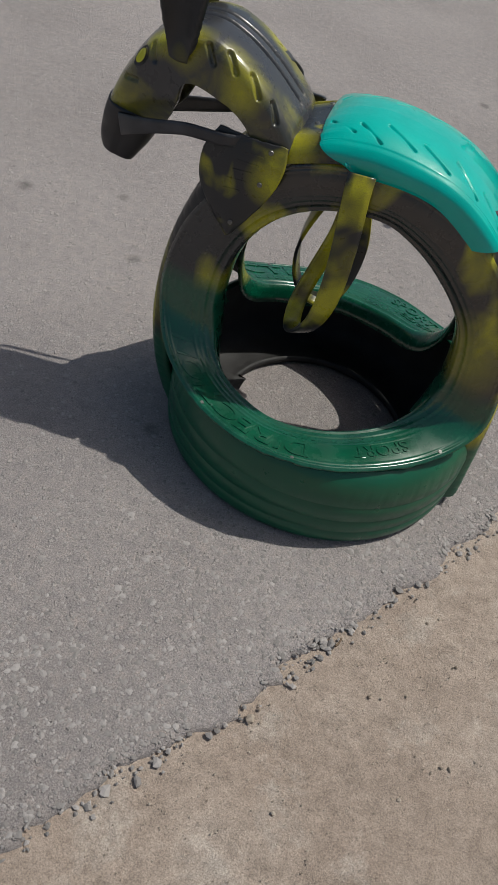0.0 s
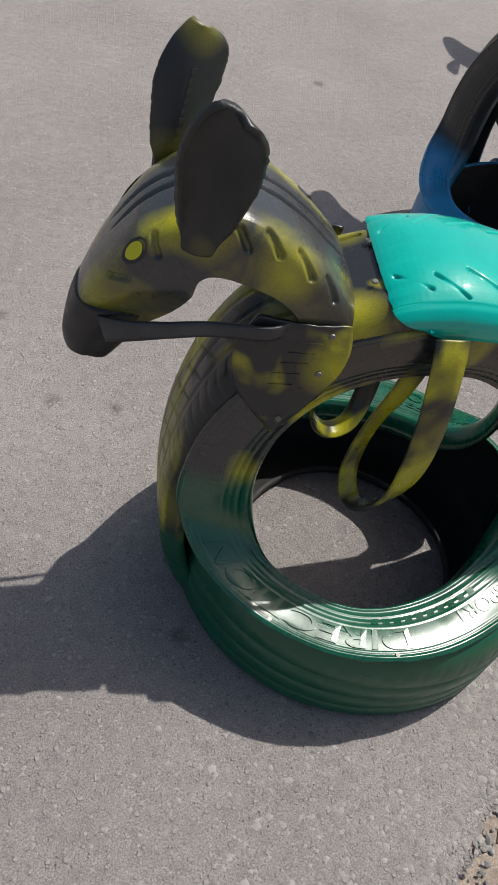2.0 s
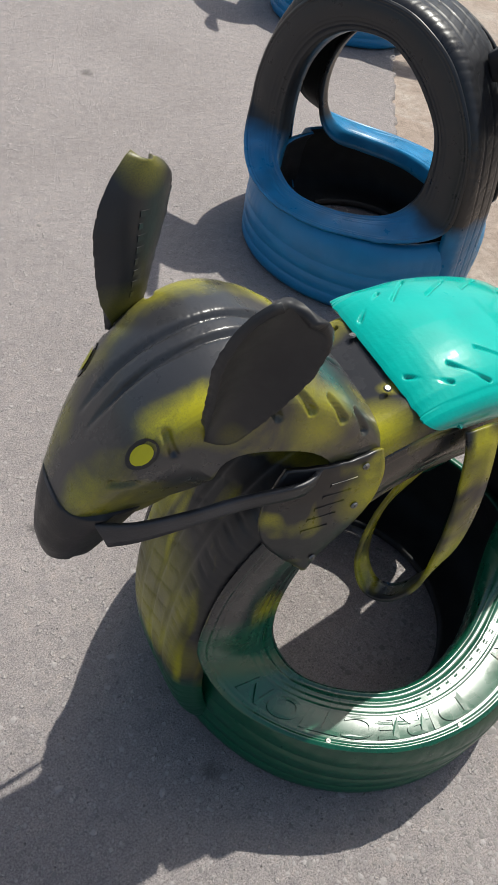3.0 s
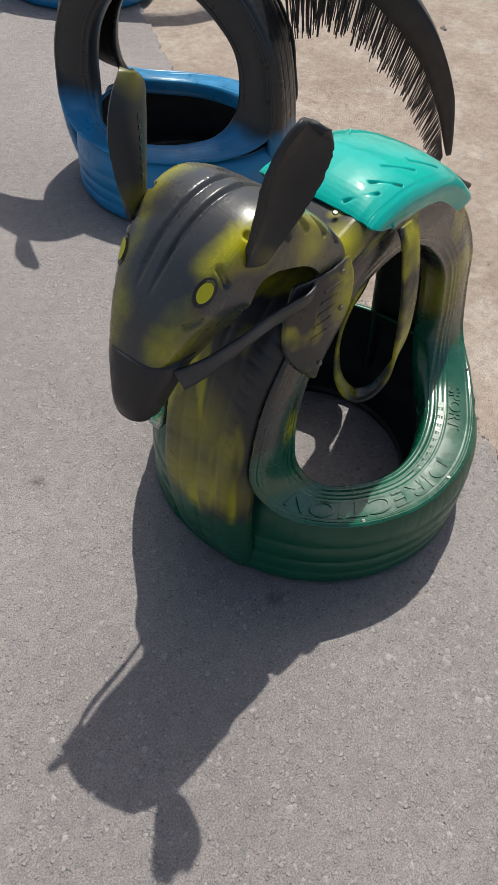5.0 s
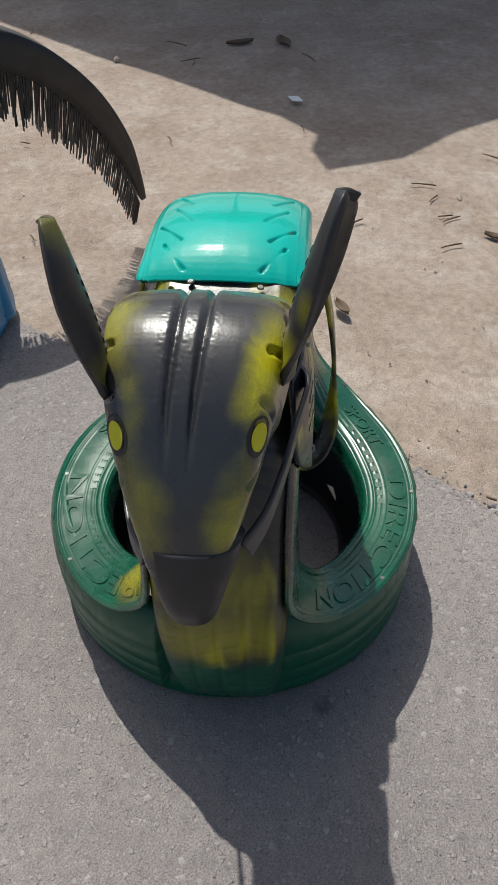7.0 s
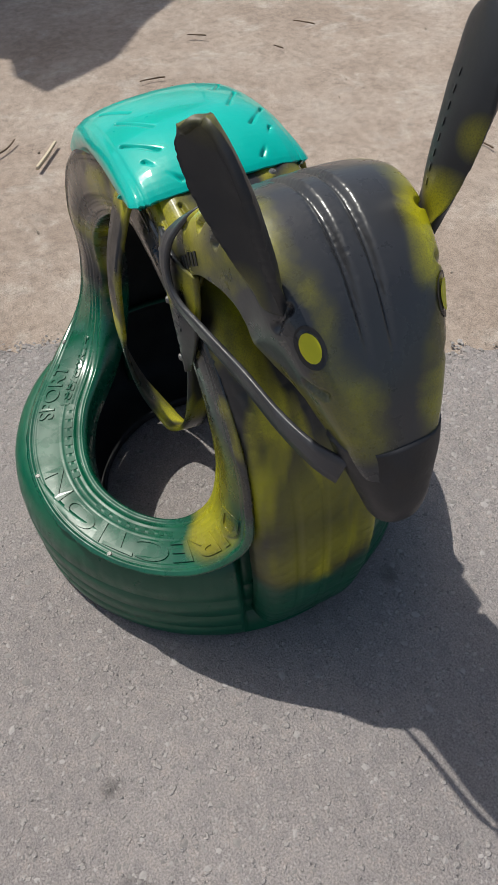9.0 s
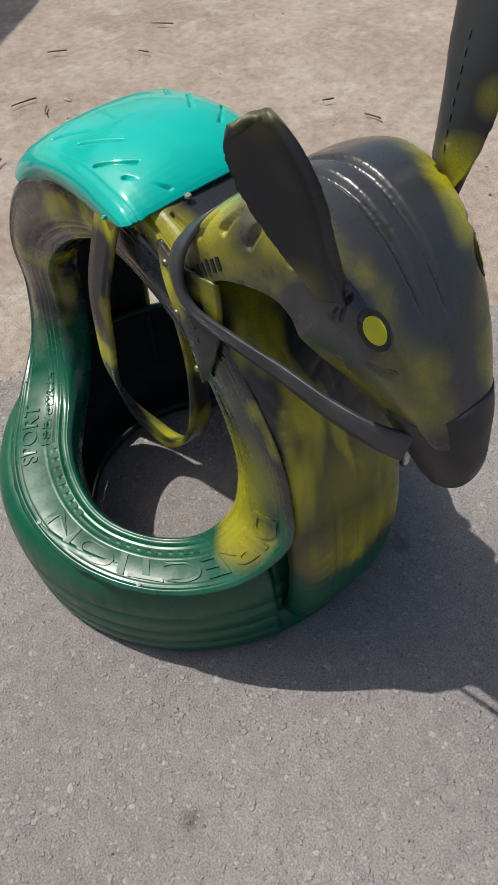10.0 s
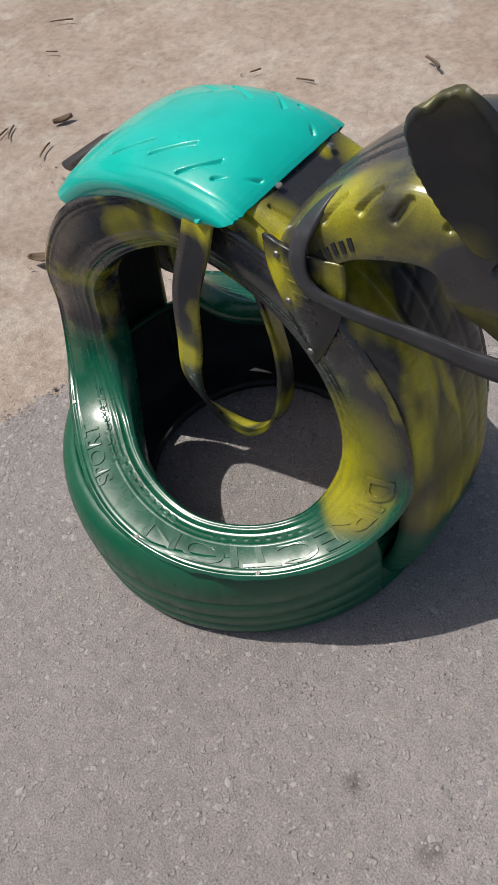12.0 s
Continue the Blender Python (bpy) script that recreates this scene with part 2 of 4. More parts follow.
def sand():
    k = Mat("sand", 0.9, 0, 0.2)
    base = k.ramp(k.noise(2.2, 6, 0.65), [(0.3, (0.315, 0.243, 0.197)), (0.55, (0.40, 0.323, 0.270)), (0.75, (0.48, 0.41, 0.36))])
    pale = k.ramp(k.noise(6.5, 6, 0.68, None, 0.3), [(0.54, 0.0), (0.64, 1.0)])
    base = k.mix(k.math("MULTIPLY", pale, 0.5), base, (0.50, 0.44, 0.39))
    base = k.mix(1.0, base, k.ramp(k.noise(42, 5, 0.7), [(0.32, 0.74), (0.55, 1.0), (0.74, 1.14)]), "MULTIPLY")
    grain = k.ramp(k.noise(330, 5, 0.8), [(0.30, 0.5), (0.5, 0.98), (0.72, 1.4)])
    col = k.mix(1.0, base, grain, "MULTIPLY")
    bits = k.ramp(k.voronoi(95), [(0.07, 1.0), (0.16, 0.0)])
    col = k.mix(k.math("MULTIPLY", bits, k.ramp(k.noise(17), [(0.5, 0.0), (0.62, 0.7)])), col, (0.1, 0.075, 0.055))
    k.colour(col)
    k.bump(k.math("ADD", k.noise(150, 6, 0.8), k.math("MULTIPLY", k.noise(9, 4), 1.2)), 0.7, 0.007)
    return k.m


M_ASPHALT, M_SAND = asphalt(), sand()


def stones(name, a, b):
    k = Mat(name, 0.8)
    geo = k.t.nodes.new("ShaderNodeNewGeometry")
    k.colour(k.mix(geo.outputs["Random Per Island"], a, b))
    k.bump(k.noise(300, 4, 0.7), 0.5, 0.001)
    return k.m


M_CHIP = stones("asphalt_chips", (0.17, 0.155, 0.148), (0.345, 0.316, 0.304))
M_PEBBLE = stones("sand_pebbles", (0.20, 0.155, 0.12), (0.46, 0.39, 0.32))
M_TWIG = Mat("dry_twig", 0.8).colour((0.12, 0.08, 0.05)).m
M_STRAW = Mat("pale_straw", 0.8).colour((0.5, 0.42, 0.3)).m
M_PAPER = Mat("white_paper", 0.7).colour((0.8, 0.8, 0.82)).m
# for the unseen sheet added to shade the sand
M_STAND_IN = Mat("stand_in_grey", 0.8).colour((0.3, 0.3, 0.32)).m


# ---- mesh tools ----
def curve_points(pts, n, closed=False):
    """Catmull-Rom through pts, n samples."""
    p = [np.array(q, float) for q in pts]
    m = len(p)
    out = []
    for i in range(n):
        t = i / n * m if closed else i / (n - 1) * (m - 1)
        a = min(int(t), m - 1 if closed else m - 2)
        f = t - a
        if closed:
            q = [p[(a + j) % m] for j in (-1, 0, 1, 2)]
        else:
            q = [p[max(a - 1, 0)], p[a], p[a + 1], p[min(a + 2, m - 1)]]
        out.append(0.5 * (2 * q[1] + (q[2] - q[0]) * f + (2 * q[0] - 5 * q[1] + 4 * q[2] - q[3]) * f * f + (3 * q[1] - q[0] - 3 * q[2] + q[3]) * f**3))
    return np.array(out)


def grid_mesh(name, grid, close_u=False, close_v=False, flip=False):
    g = np.asarray(grid, float)
    nu, nv = g.shape[:2]
    idx = np.arange(nu * nv).reshape(nu, nv)
    us = nu if close_u else nu - 1
    vs = nv if close_v else nv - 1
    faces = []
    for i in range(us):
        for j in range(vs):
            f = [idx[i, j], idx[(i + 1) % nu, j], idx[(i + 1) % nu, (j + 1) % nv], idx[i, (j + 1) % nv]]
            faces.append([int(v) for v in (f[::-1] if flip else f)])
    me = bpy.data.meshes.new(name)
    me.from_pydata(g.reshape(-1, 3).tolist(), [], faces)
    me.polygons.foreach_set("use_smooth", [True] * len(me.polygons))
    return me


def grid_normals(g, close_u=False):
    g = np.asarray(g, float)
    du = (np.roll(g, -1, 0) - np.roll(g, 1, 0)) if close_u else np.gradient(g, axis=0)
    n = np.cross(du, np.gradient(g, axis=1))
    return n / (np.linalg.norm(n, axis=2, keepdims=True) + 1e-12)


def add(name, me, mat, parent=None, label=""):
    ob = new(name, me)
    for m in mat if isinstance(mat, (list, tuple)) else (mat,):
        me.materials.append(m)
    ob.parent = parent
    if label:
        tagged(ob, label)
    return ob


def sheet(name, grid, mat, parent, thick=0.008, close_u=False, flip=False, label="", rim=None):
    """A sheet of rubber, thickened against its normals."""
    ob = add(name, grid_mesh(name, grid, close_u, False, flip), mat, parent, label)
    s = ob.modifiers.new("thickness", "SOLIDIFY")
    s.thickness, s.offset, s.use_rim = thick, -1.0, True
    if rim is not None:
        s.material_offset, s.material_offset_rim = rim, rim
    return ob


def part(name, bm, mat, parent, label=""):
    me = bpy.data.meshes.new(name)
    bm.to_mesh(me)
    bm.free()
    return add(name, me, mat, parent, label)


def thing(name, label, category, kind="", group=""):
    return tagged(new(name), label, category, group, kind)


def band(path, width, thick, across, n=60):
    """A closed grid for a strap along path; across: its width direction at each control point."""
    p = curve_points(path, n)
    a = curve_points(across, n)
    w = np.interp(np.linspace(0, 1, n), np.linspace(0, 1, len(width)), width) if isinstance(width, (list, tuple)) else np.full(n, width)
    th = np.interp(np.linspace(0, 1, n), np.linspace(0, 1, len(thick)), thick) if isinstance(thick, (list, tuple)) else np.full(n, thick)
    out = []
    for i in range(n):
        t = p[min(i + 1, n - 1)] - p[max(i - 1, 0)]
        t /= np.linalg.norm(t)
        b = a[i] - t * (a[i] @ t)
        b /= np.linalg.norm(b)
        c = np.cross(t, b)
        h, q = w[i] / 2, th[i] / 2
        ring = [(-h, -q * 0.4), (-h * 0.96, -q), (-h * 0.4, -q), (h * 0.4, -q), (h * 0.96, -q), (h, -q * 0.4),
                (h, q * 0.4), (h * 0.96, q), (h * 0.4, q), (-h * 0.4, q), (-h * 0.96, q), (-h, q * 0.4)]
        out.append([p[i] + b * u + c * v for u, v in ring])
    return np.array(out)


def capped(name, grid, mat, parent, label=""):
    """A tube from a grid of rings, with both ends closed."""
    g = np.asarray(grid)
    ends = [np.repeat(g[i].mean(0)[None], g.shape[1], 0)[None] for i in (0, -1)]
    g = np.concatenate([ends[0], g, ends[1]])
    return add(name, grid_mesh(name, g, False, True), mat, parent, label)


# ---- ground ----
def edge_x(y):
    """The line where the asphalt ends."""
    ys = [-60.0, -3.0, -0.98, -0.79, -0.59, -0.46, -0.28, -0.08, 0.16, 0.5, 1.2, 3.0, 60.0]
    xs = [-30.0, -1.35, -0.17, -0.035, 0.131, 0.217, 0.343, 0.49, 0.57, 0.7, 1.0, 2.2, 45.0]
    return float(np.interp(y, ys, xs))


def build_ground():
    bm = bmesh.new()
    lim = [-3000, -300, -40, -10] + [round(-4 + 0.1 * i, 3) for i in range(101)] + [12, 40, 300, 3000]
    vs = []
    for x in lim:
        row = []
        for y in lim:
            z = -0.014
            if abs(x) < 10 and abs(y) < 10:
                z += 0.012 * noise.noise((x * 1.7, y * 1.7, 0)) + 0.006 * noise.noise((x * 6, y * 6, 3))
                if x < edge_x(y) + 0.25:
                    z = min(z, -0.012)
            row.append(bm.verts.new((x, y, z)))
        vs.append(row)
    for i in range(len(lim) - 1):
        for j in range(len(lim) - 1):
            f = bm.faces.new((vs[i][j], vs[i + 1][j], vs[i + 1][j + 1], vs[i][j + 1]))
            f.smooth = True
    tagged(part("ground", bm, M_SAND, None, "pale brown dry sandy soil with twigs and pebbles"), category="ground", kind="structure")
    # asphalt sheet with a crumbled edge
    ys = [-60.0, -30, -12, -6] + [-3 + 0.012 * i for i in range(500)] + [3.1, 4, 6, 12, 30, 60]
    rows = []
    for y in ys:
        e = edge_x(y)
        fine = abs(y) <= 3.05
        if fine:
            e += 0.030 * noise.noise((y * 5, 0, 0)) + 0.026 * noise.noise((y * 14, 3, 0)) + 0.020 * noise.noise((y * 42, 9, 0))
        drop = 0.014 + (0.004 * noise.noise((y * 20, 5, 1)) if fine else 0)
        xs = [-60, -8, e - 2.2, e - 0.9, e - 0.4, e - 0.16, e - 0.06, e - 0.02, e - 0.005, e + 0.002, e + 0.005]
        zs = [0, 0, 0, 0, 0, 0, 0.0, -0.001, -0.003, -0.003 - drop, -0.04]
        rows.append([(x, y, z) for x, z in zip(xs, zs)])
    me = grid_mesh("road", rows, flip=True)
    tagged(add("road", me, M_ASPHALT), "worn grey asphalt with pale aggregate and a crumbled edge", "road", "", "structure")


build_ground()


# ---- the tyre animals ----
BASE = (0.054, 0.028)   # middle of the flat base tyre


def wall_curves(side):
    """Bead and outer edge of one sidewall, as closed control loops from the top over the front."""
    lift = 0.036 if side > 0 else 0.0
    bead = [(.03, .082, .578, 0), (-.06, .082, .562, 0), (-.13, .082, .515, 0), (-.175, .084, .44, 0), (-.19, .088, .35, 0), (-.180, .100, .27, .3),
            (-.15, .130, .218, .7), (-.10, .165, .203, 1), (-.03, .195, .199, 1), (.04, .195, .203, 1), (.12, .168, .211, 1), (.19, .125, .232, .8),
            (.233, .098, .29, .4), (.238, .088, .37, 0), (.215, .084, .45, 0), (.155, .082, .515, 0), (.09, .082, .56, 0)]
    outer = [(.03, .088, .662, 0), (-.09, .088, .646, 0), (-.2, .088, .588, 0), (-.272, .09, .49, 0), (-.302, .092, .39, 0), (-.303, .100, .30, .2),
             (-.262, .155, .236, .7), (-.18, .225, .205, 1), (-.07, .28, .199, 1), (.05, .292, .203, 1), (.16, .262, .210, 1), (.275, .190, .220, .8),
             (.350, .115, .26, .4), (.346, .094, .36, 0), (.316, .09, .47, 0), (.225, .088, .588, 0), (.125, .088, .645, 0)]
    spread = {13: .018, 14: .026, 15: .026, 16: .014, 12: .01} if side > 0 else {}
    make = lambda pts, f: [(x, side * (y + lift * k + f * spread.get(i, 0)) + .005 * (1 - k), z) for i, (x, y, z, k) in enumerate(pts)]
    return make(bead, .6), make(outer, 1)


class Wall:
    """One sidewall of the upright tyre: arched above, splayed flat below."""

    def __init__(self, side, n=240):
        self.side = side
        b, o = wall_curves(side)
        self.b, self.o = curve_points(b, n, True), curve_points(o, n, True)
        self.n = n

    def raw(self, u, v):
        i = u * self.n
        a = int(math.floor(i)) % self.n
        f = i - math.floor(i)
        p = self.b[a] * (1 - f) + self.b[(a + 1) % self.n] * f
        q = self.o[a] * (1 - f) + self.o[(a + 1) % self.n] * f
        return p + (q - p) * v

    def normal(self, u, v):
        e = 0.004
        d = np.cross(self.raw(u + e, v) - self.raw(u - e, v), self.raw(u, v + 0.05) - self.raw(u, v - 0.05))
        d = d / np.linalg.norm(d)
        return d * (1 if self.side > 0 else -1)

    def at(self, u, v, h=0.0):
        low = min(1.0, max(0.0, (0.34 - self.raw(u, 0.5)[2]) / 0.10))
        lift = (0.014 - 0.008 * low) * math.sin(math.pi * min(max(v, 0), 1)) ** 0.8
        for c, w, a in ((0.10, 0.03, 0.0035), (0.24, 0.02, 0.0018), (0.34, 0.012, 0.0009), (0.43, 0.012, 0.0009), (0.86, 0.014, 0.0012), (0.94, 0.03, 0.0030)):
            lift += a * math.exp(-(((v - c) / w) ** 2))
        if v < 0.06:
            lift -= 0.016 * ((0.06 - v) / 0.06) ** 2
        return self.raw(u, v) + self.normal(u, v) * (lift + h)

    def grid(self, nv=52):
        vs = list(np.linspace(-0.03, 1.0, nv))
        rag = lambda i, v: 0.03 * noise.noise((i * 0.35, self.side * 5, 0)) if v > 0.99 and self.raw(i / self.n, 1)[2] < 0.225 else 0.0
        return np.array([[self.at(i / self.n, v + rag(i, v)) for v in vs] for i in range(self.n)])


def letters(text, wall, u0, u1, v0, v1, mat, parent, proud=0.0012):
    """Raised lettering that follows the sidewall; read with its top towards the outer edge."""
    cu = bpy.data.curves.new("lettering", "FONT")
    cu.body = text
    cu.size = 1.0
    cu.extrude = 0.5
    cu.offset = 0.012
    tmp = bpy.data.objects.new("lettering", cu)
    scene.collection.objects.link(tmp)
    dg = bpy.context.evaluated_depsgraph_get()
    me = bpy.data.meshes.new_from_object(tmp.evaluated_get(dg))
    bpy.data.objects.remove(tmp)
    bpy.data.curves.remove(cu)
    co = np.array([v.co[:] for v in me.vertices])
    lo, hi = co.min(0), co.max(0)
    for v, c in zip(me.vertices, co):
        f = (c - lo) / (hi - lo)
        v.co = wall.at(u0 + (u1 - u0) * f[0], v0 + (v1 - v0) * f[1], proud if f[2] > 0.5 else -0.002)
    me.name = "lettering"
    return add("lettering", me, mat, parent)


def bars(wall, u0, u1, v0, v1, count, mat, parent):
    """Small raised marks that cannot be read, as plain bars."""
    for i in range(count):
        a = u0 + (u1 - u0) * i / count
        b = a + (u1 - u0) / count * 0.62
        bm = bmesh.new()
        vs = [bm.verts.new(wall.at(*uv, h)) for h in (-0.001, 0.0008) for uv in ((a, v0), (b, v0), (b, v1), (a, v1))]
        for f in ((4, 5, 6, 7), (0, 1, 5, 4), (1, 2, 6, 5), (2, 3, 7, 6), (3, 0, 4, 7)):
            bm.faces.new([vs[k] for k in f])
        bmesh.ops.recalc_face_normals(bm, faces=bm.faces)
        part("raised_mark", bm, mat, parent)


HOOP = [(-.262, .004), (-.285, .05), (-.308, .12), (-.322, .2), (-.326, .28), (-.320, .37), (-.304, .45), (-.277, .525), (-.232, .592), (-.15, .645),
        (-.06, .670), (.03, .677), (.12, .664), (.20, .628), (.265, .568), (.322, .48), (.352, .385), (.370, .285), (.380, .19), (.387, .10), (.392, .03)]


def hoop_tread(nu=420, nv=45):
    c = curve_points([(x, 0.006, z) for x, z in HOOP], nu)
    t = np.gradient(c, axis=0)
    t /= np.linalg.norm(t, axis=1, keepdims=True)
    nrm = np.stack([-t[:, 2], 0 * t[:, 0], t[:, 0]], 1)
    s = np.concatenate([[0], np.cumsum(np.linalg.norm(np.diff(c, axis=0), axis=1))])
    out = np.zeros((nu, nv, 3))
    for i in range(nu):
        low = 1.0 - 0.10 * max(0.0, 1 - c[i][2] / 0.25)
        for j, v in enumerate(np.linspace(-1, 1, nv)):
            h = -0.004 * v * v - 0.036 * abs(v) ** 9
            for g in (-0.42, 0.0, 0.42):
                h -= 0.0022 * math.exp(-(((v - g) / 0.03) ** 2))
            slant = s[i] + 0.03 * abs(v)
            if 0.5 < abs(v) < 0.97 and (slant % 0.024) < 0.004:
                h -= 0.00142
            if abs(v) < 0.36 and ((s[i] + 0.05 * v) % 0.04) < 0.004:
                h -= 0.0014
            out[i, j] = c[i] + nrm[i] * h + np.array([0, 0.0935 * v * low, 0])
    return out


def base_ring(a0, a1, n):
    """Outer wall and floor side of the base tyre between two angles (0 points to the rear)."""
    prof = [(.195, .026), (.193, .014), (.196, .006), (.235, .003), (.290, .003), (.309, .006), (.3155, .018), (.3170, .040), (.3155, .0425), (.3155, .0455),
            (.3165, .048), (.3180, .075), (.3166, .0775), (.3166, .0805), (.3185, .083), (.3185, .118), (.3170, .1205), (.3170, .1235), (.318, .126),
            (.3165, .150), (.312, .172), (.305, .188), (.296, .199), (.284, .206), (.276, .203), (.284, .194), (.298, .172), (.304, .13), (.304, .05), (.292, .02), (.25, .013), (.205, .017)]
    rows = []
    for i in range(n):
        a = a0 + (a1 - a0) * i / (n - 1)
        row = []
        for r, z in prof:
            r *= 1.032
            k = 0.0
            if 0.13 < z < 0.165 and r > 0.31 and i % 6 == 0:
                k = -0.002
            if abs(abs(a) - math.pi) < radians(15) and z > 0.02:
                k -= 0.022
            wob = 1 + 0.006 * math.sin(2 * a + 0.6) + 0.003 * math.sin(5 * a)
            row.append((BASE[0] + (r + k) * wob * math.cos(a), BASE[1] + (r + k) * wob * math.sin(a), z))
        rows.append(row)
    return rows


def screw(p, nrm, parent, mat=None):
    bm = bmesh.new()
    bmesh.ops.create_cone(bm, cap_ends=True, segments=12, radius1=0.0045, radius2=0.0033, depth=0.0018)
    for a in (0, 90):
        bmesh.ops.create_cube(bm, size=1, matrix=Matrix.Translation((0, 0, 0.0007)) @ Matrix.Rotation(radians(a), 4, "Z") @ Matrix.Diagonal((0.005, 0.001, 0.0012, 1)))
    m = Matrix.Translation(p) @ Vector(nrm).to_track_quat("Z", "Y").to_matrix().to_4x4()
    bmesh.ops.transform(bm, matrix=m, verts=bm.verts)
    return part("screw", bm, mat or M_STEEL, parent)


def lining(ob):
    """Bare rubber on the inner face of a painted sheet."""
    ob.modifiers["thickness"].material_offset = 1
    return ob


def add_body(pony, side_mat, strip_mat, base_mat):
    ob = add("base_tyre", grid_mesh("base_tyre", base_ring(radians(-180), radians(180), 360), False, True), [base_mat, M_INSIDE], pony)
    for i, f in enumerate(ob.data.polygons):
        if i % 32 >= 24 or i % 32 < 2:
            f.material_index = 1
    lining(sheet("tread_strip", hoop_tread(), [strip_mat, M_INSIDE], pony, 0.011))
    walls = {}
    for side in (-1, 1):
        w = walls[side] = Wall(side)
        lining(sheet("sidewall", w.grid(), [side_mat, M_INSIDE], pony, 0.007, True, flip=side < 0))
    return walls


def head_surface(n=90, m=49):
    crest = [(-.120, .652), (-.138, .682), (-.168, .709), (-.204, .738), (-.246, .764), (-.292, .779), (-.340, .770), (-.390, .735), (-.432, .672), (-.459, .612), (-.468, .580)]
    edge = [(-.148, .560), (-.168, .600), (-.198, .650), (-.226, .676), (-.258, .690), (-.300, .700), (-.322, .690), (-.328, .662), (-.338, .634), (-.352, .606), (-.380, .580)]
    wide = [.094, .094, .093, .093, .092, .089, .086, .081, .068, .050, .040]
    shut = [.098, .097, .096, .095, .094, .092, .088, .082, .066, .048, .038]
    k = len(crest)
    c, e = curve_points([(x, 0, z) for x, z in crest], n), curve_points([(x, 0, z) for x, z in edge], n)
    tt = np.linspace(0, k - 1, n)
    w, q = np.interp(tt, range(k), wide), np.interp(tt, range(k), shut)
    half = curve_points([(0, 0, 0), (.30, .005, 0), (.61, .032, 0), (.84, .095, 0), (.95, .20, 0), (.992, .37, 0), (1.0, .57, 0), (1.0, .8, 0), (1.0, 1.0, 0)], 25)
    out = np.zeros((n, m, 3))
    for i in range(n):
        for j in range(m):
            s = j / (m - 1) * 2 - 1
            f = half[int(round(abs(s) * 24))]
            y = f[0] * (w[i] + (q[i] - w[i]) * min(1, f[1]))
            p = c[i] + (e[i] - c[i]) * f[1]
            out[i, j] = (p[0], math.copysign(y, s) + 0.006, p[2])
    return out


def slots(grid, marks, depth, flip=1.0):
    """Press slim slots into a surface; marks: (u0, v0, u1, v1, half width) as shares of the grid's length and width, width in metres."""
    g = np.array(grid)
    nrm = grid_normals(g) * flip
    nu, nv = g.shape[:2]
    press = np.zeros((nu, nv))
    for u0, v0, u1, v1, hw in marks:
        a = g[int(u0 * (nu - 1)), int(v0 * (nv - 1))]
        b = g[int(u1 * (nu - 1)), int(v1 * (nv - 1))]
        d = b - a
        t = np.clip(((g - a) @ d) / (d @ d), 0, 1)
        dist = np.linalg.norm(g - (a + t[..., None] * d), axis=2)
        press = np.maximum(press, np.clip((hw * 2.2 - dist) / (hw * 1.5), 0, 1))
    return g - nrm * (press * depth)[..., None]


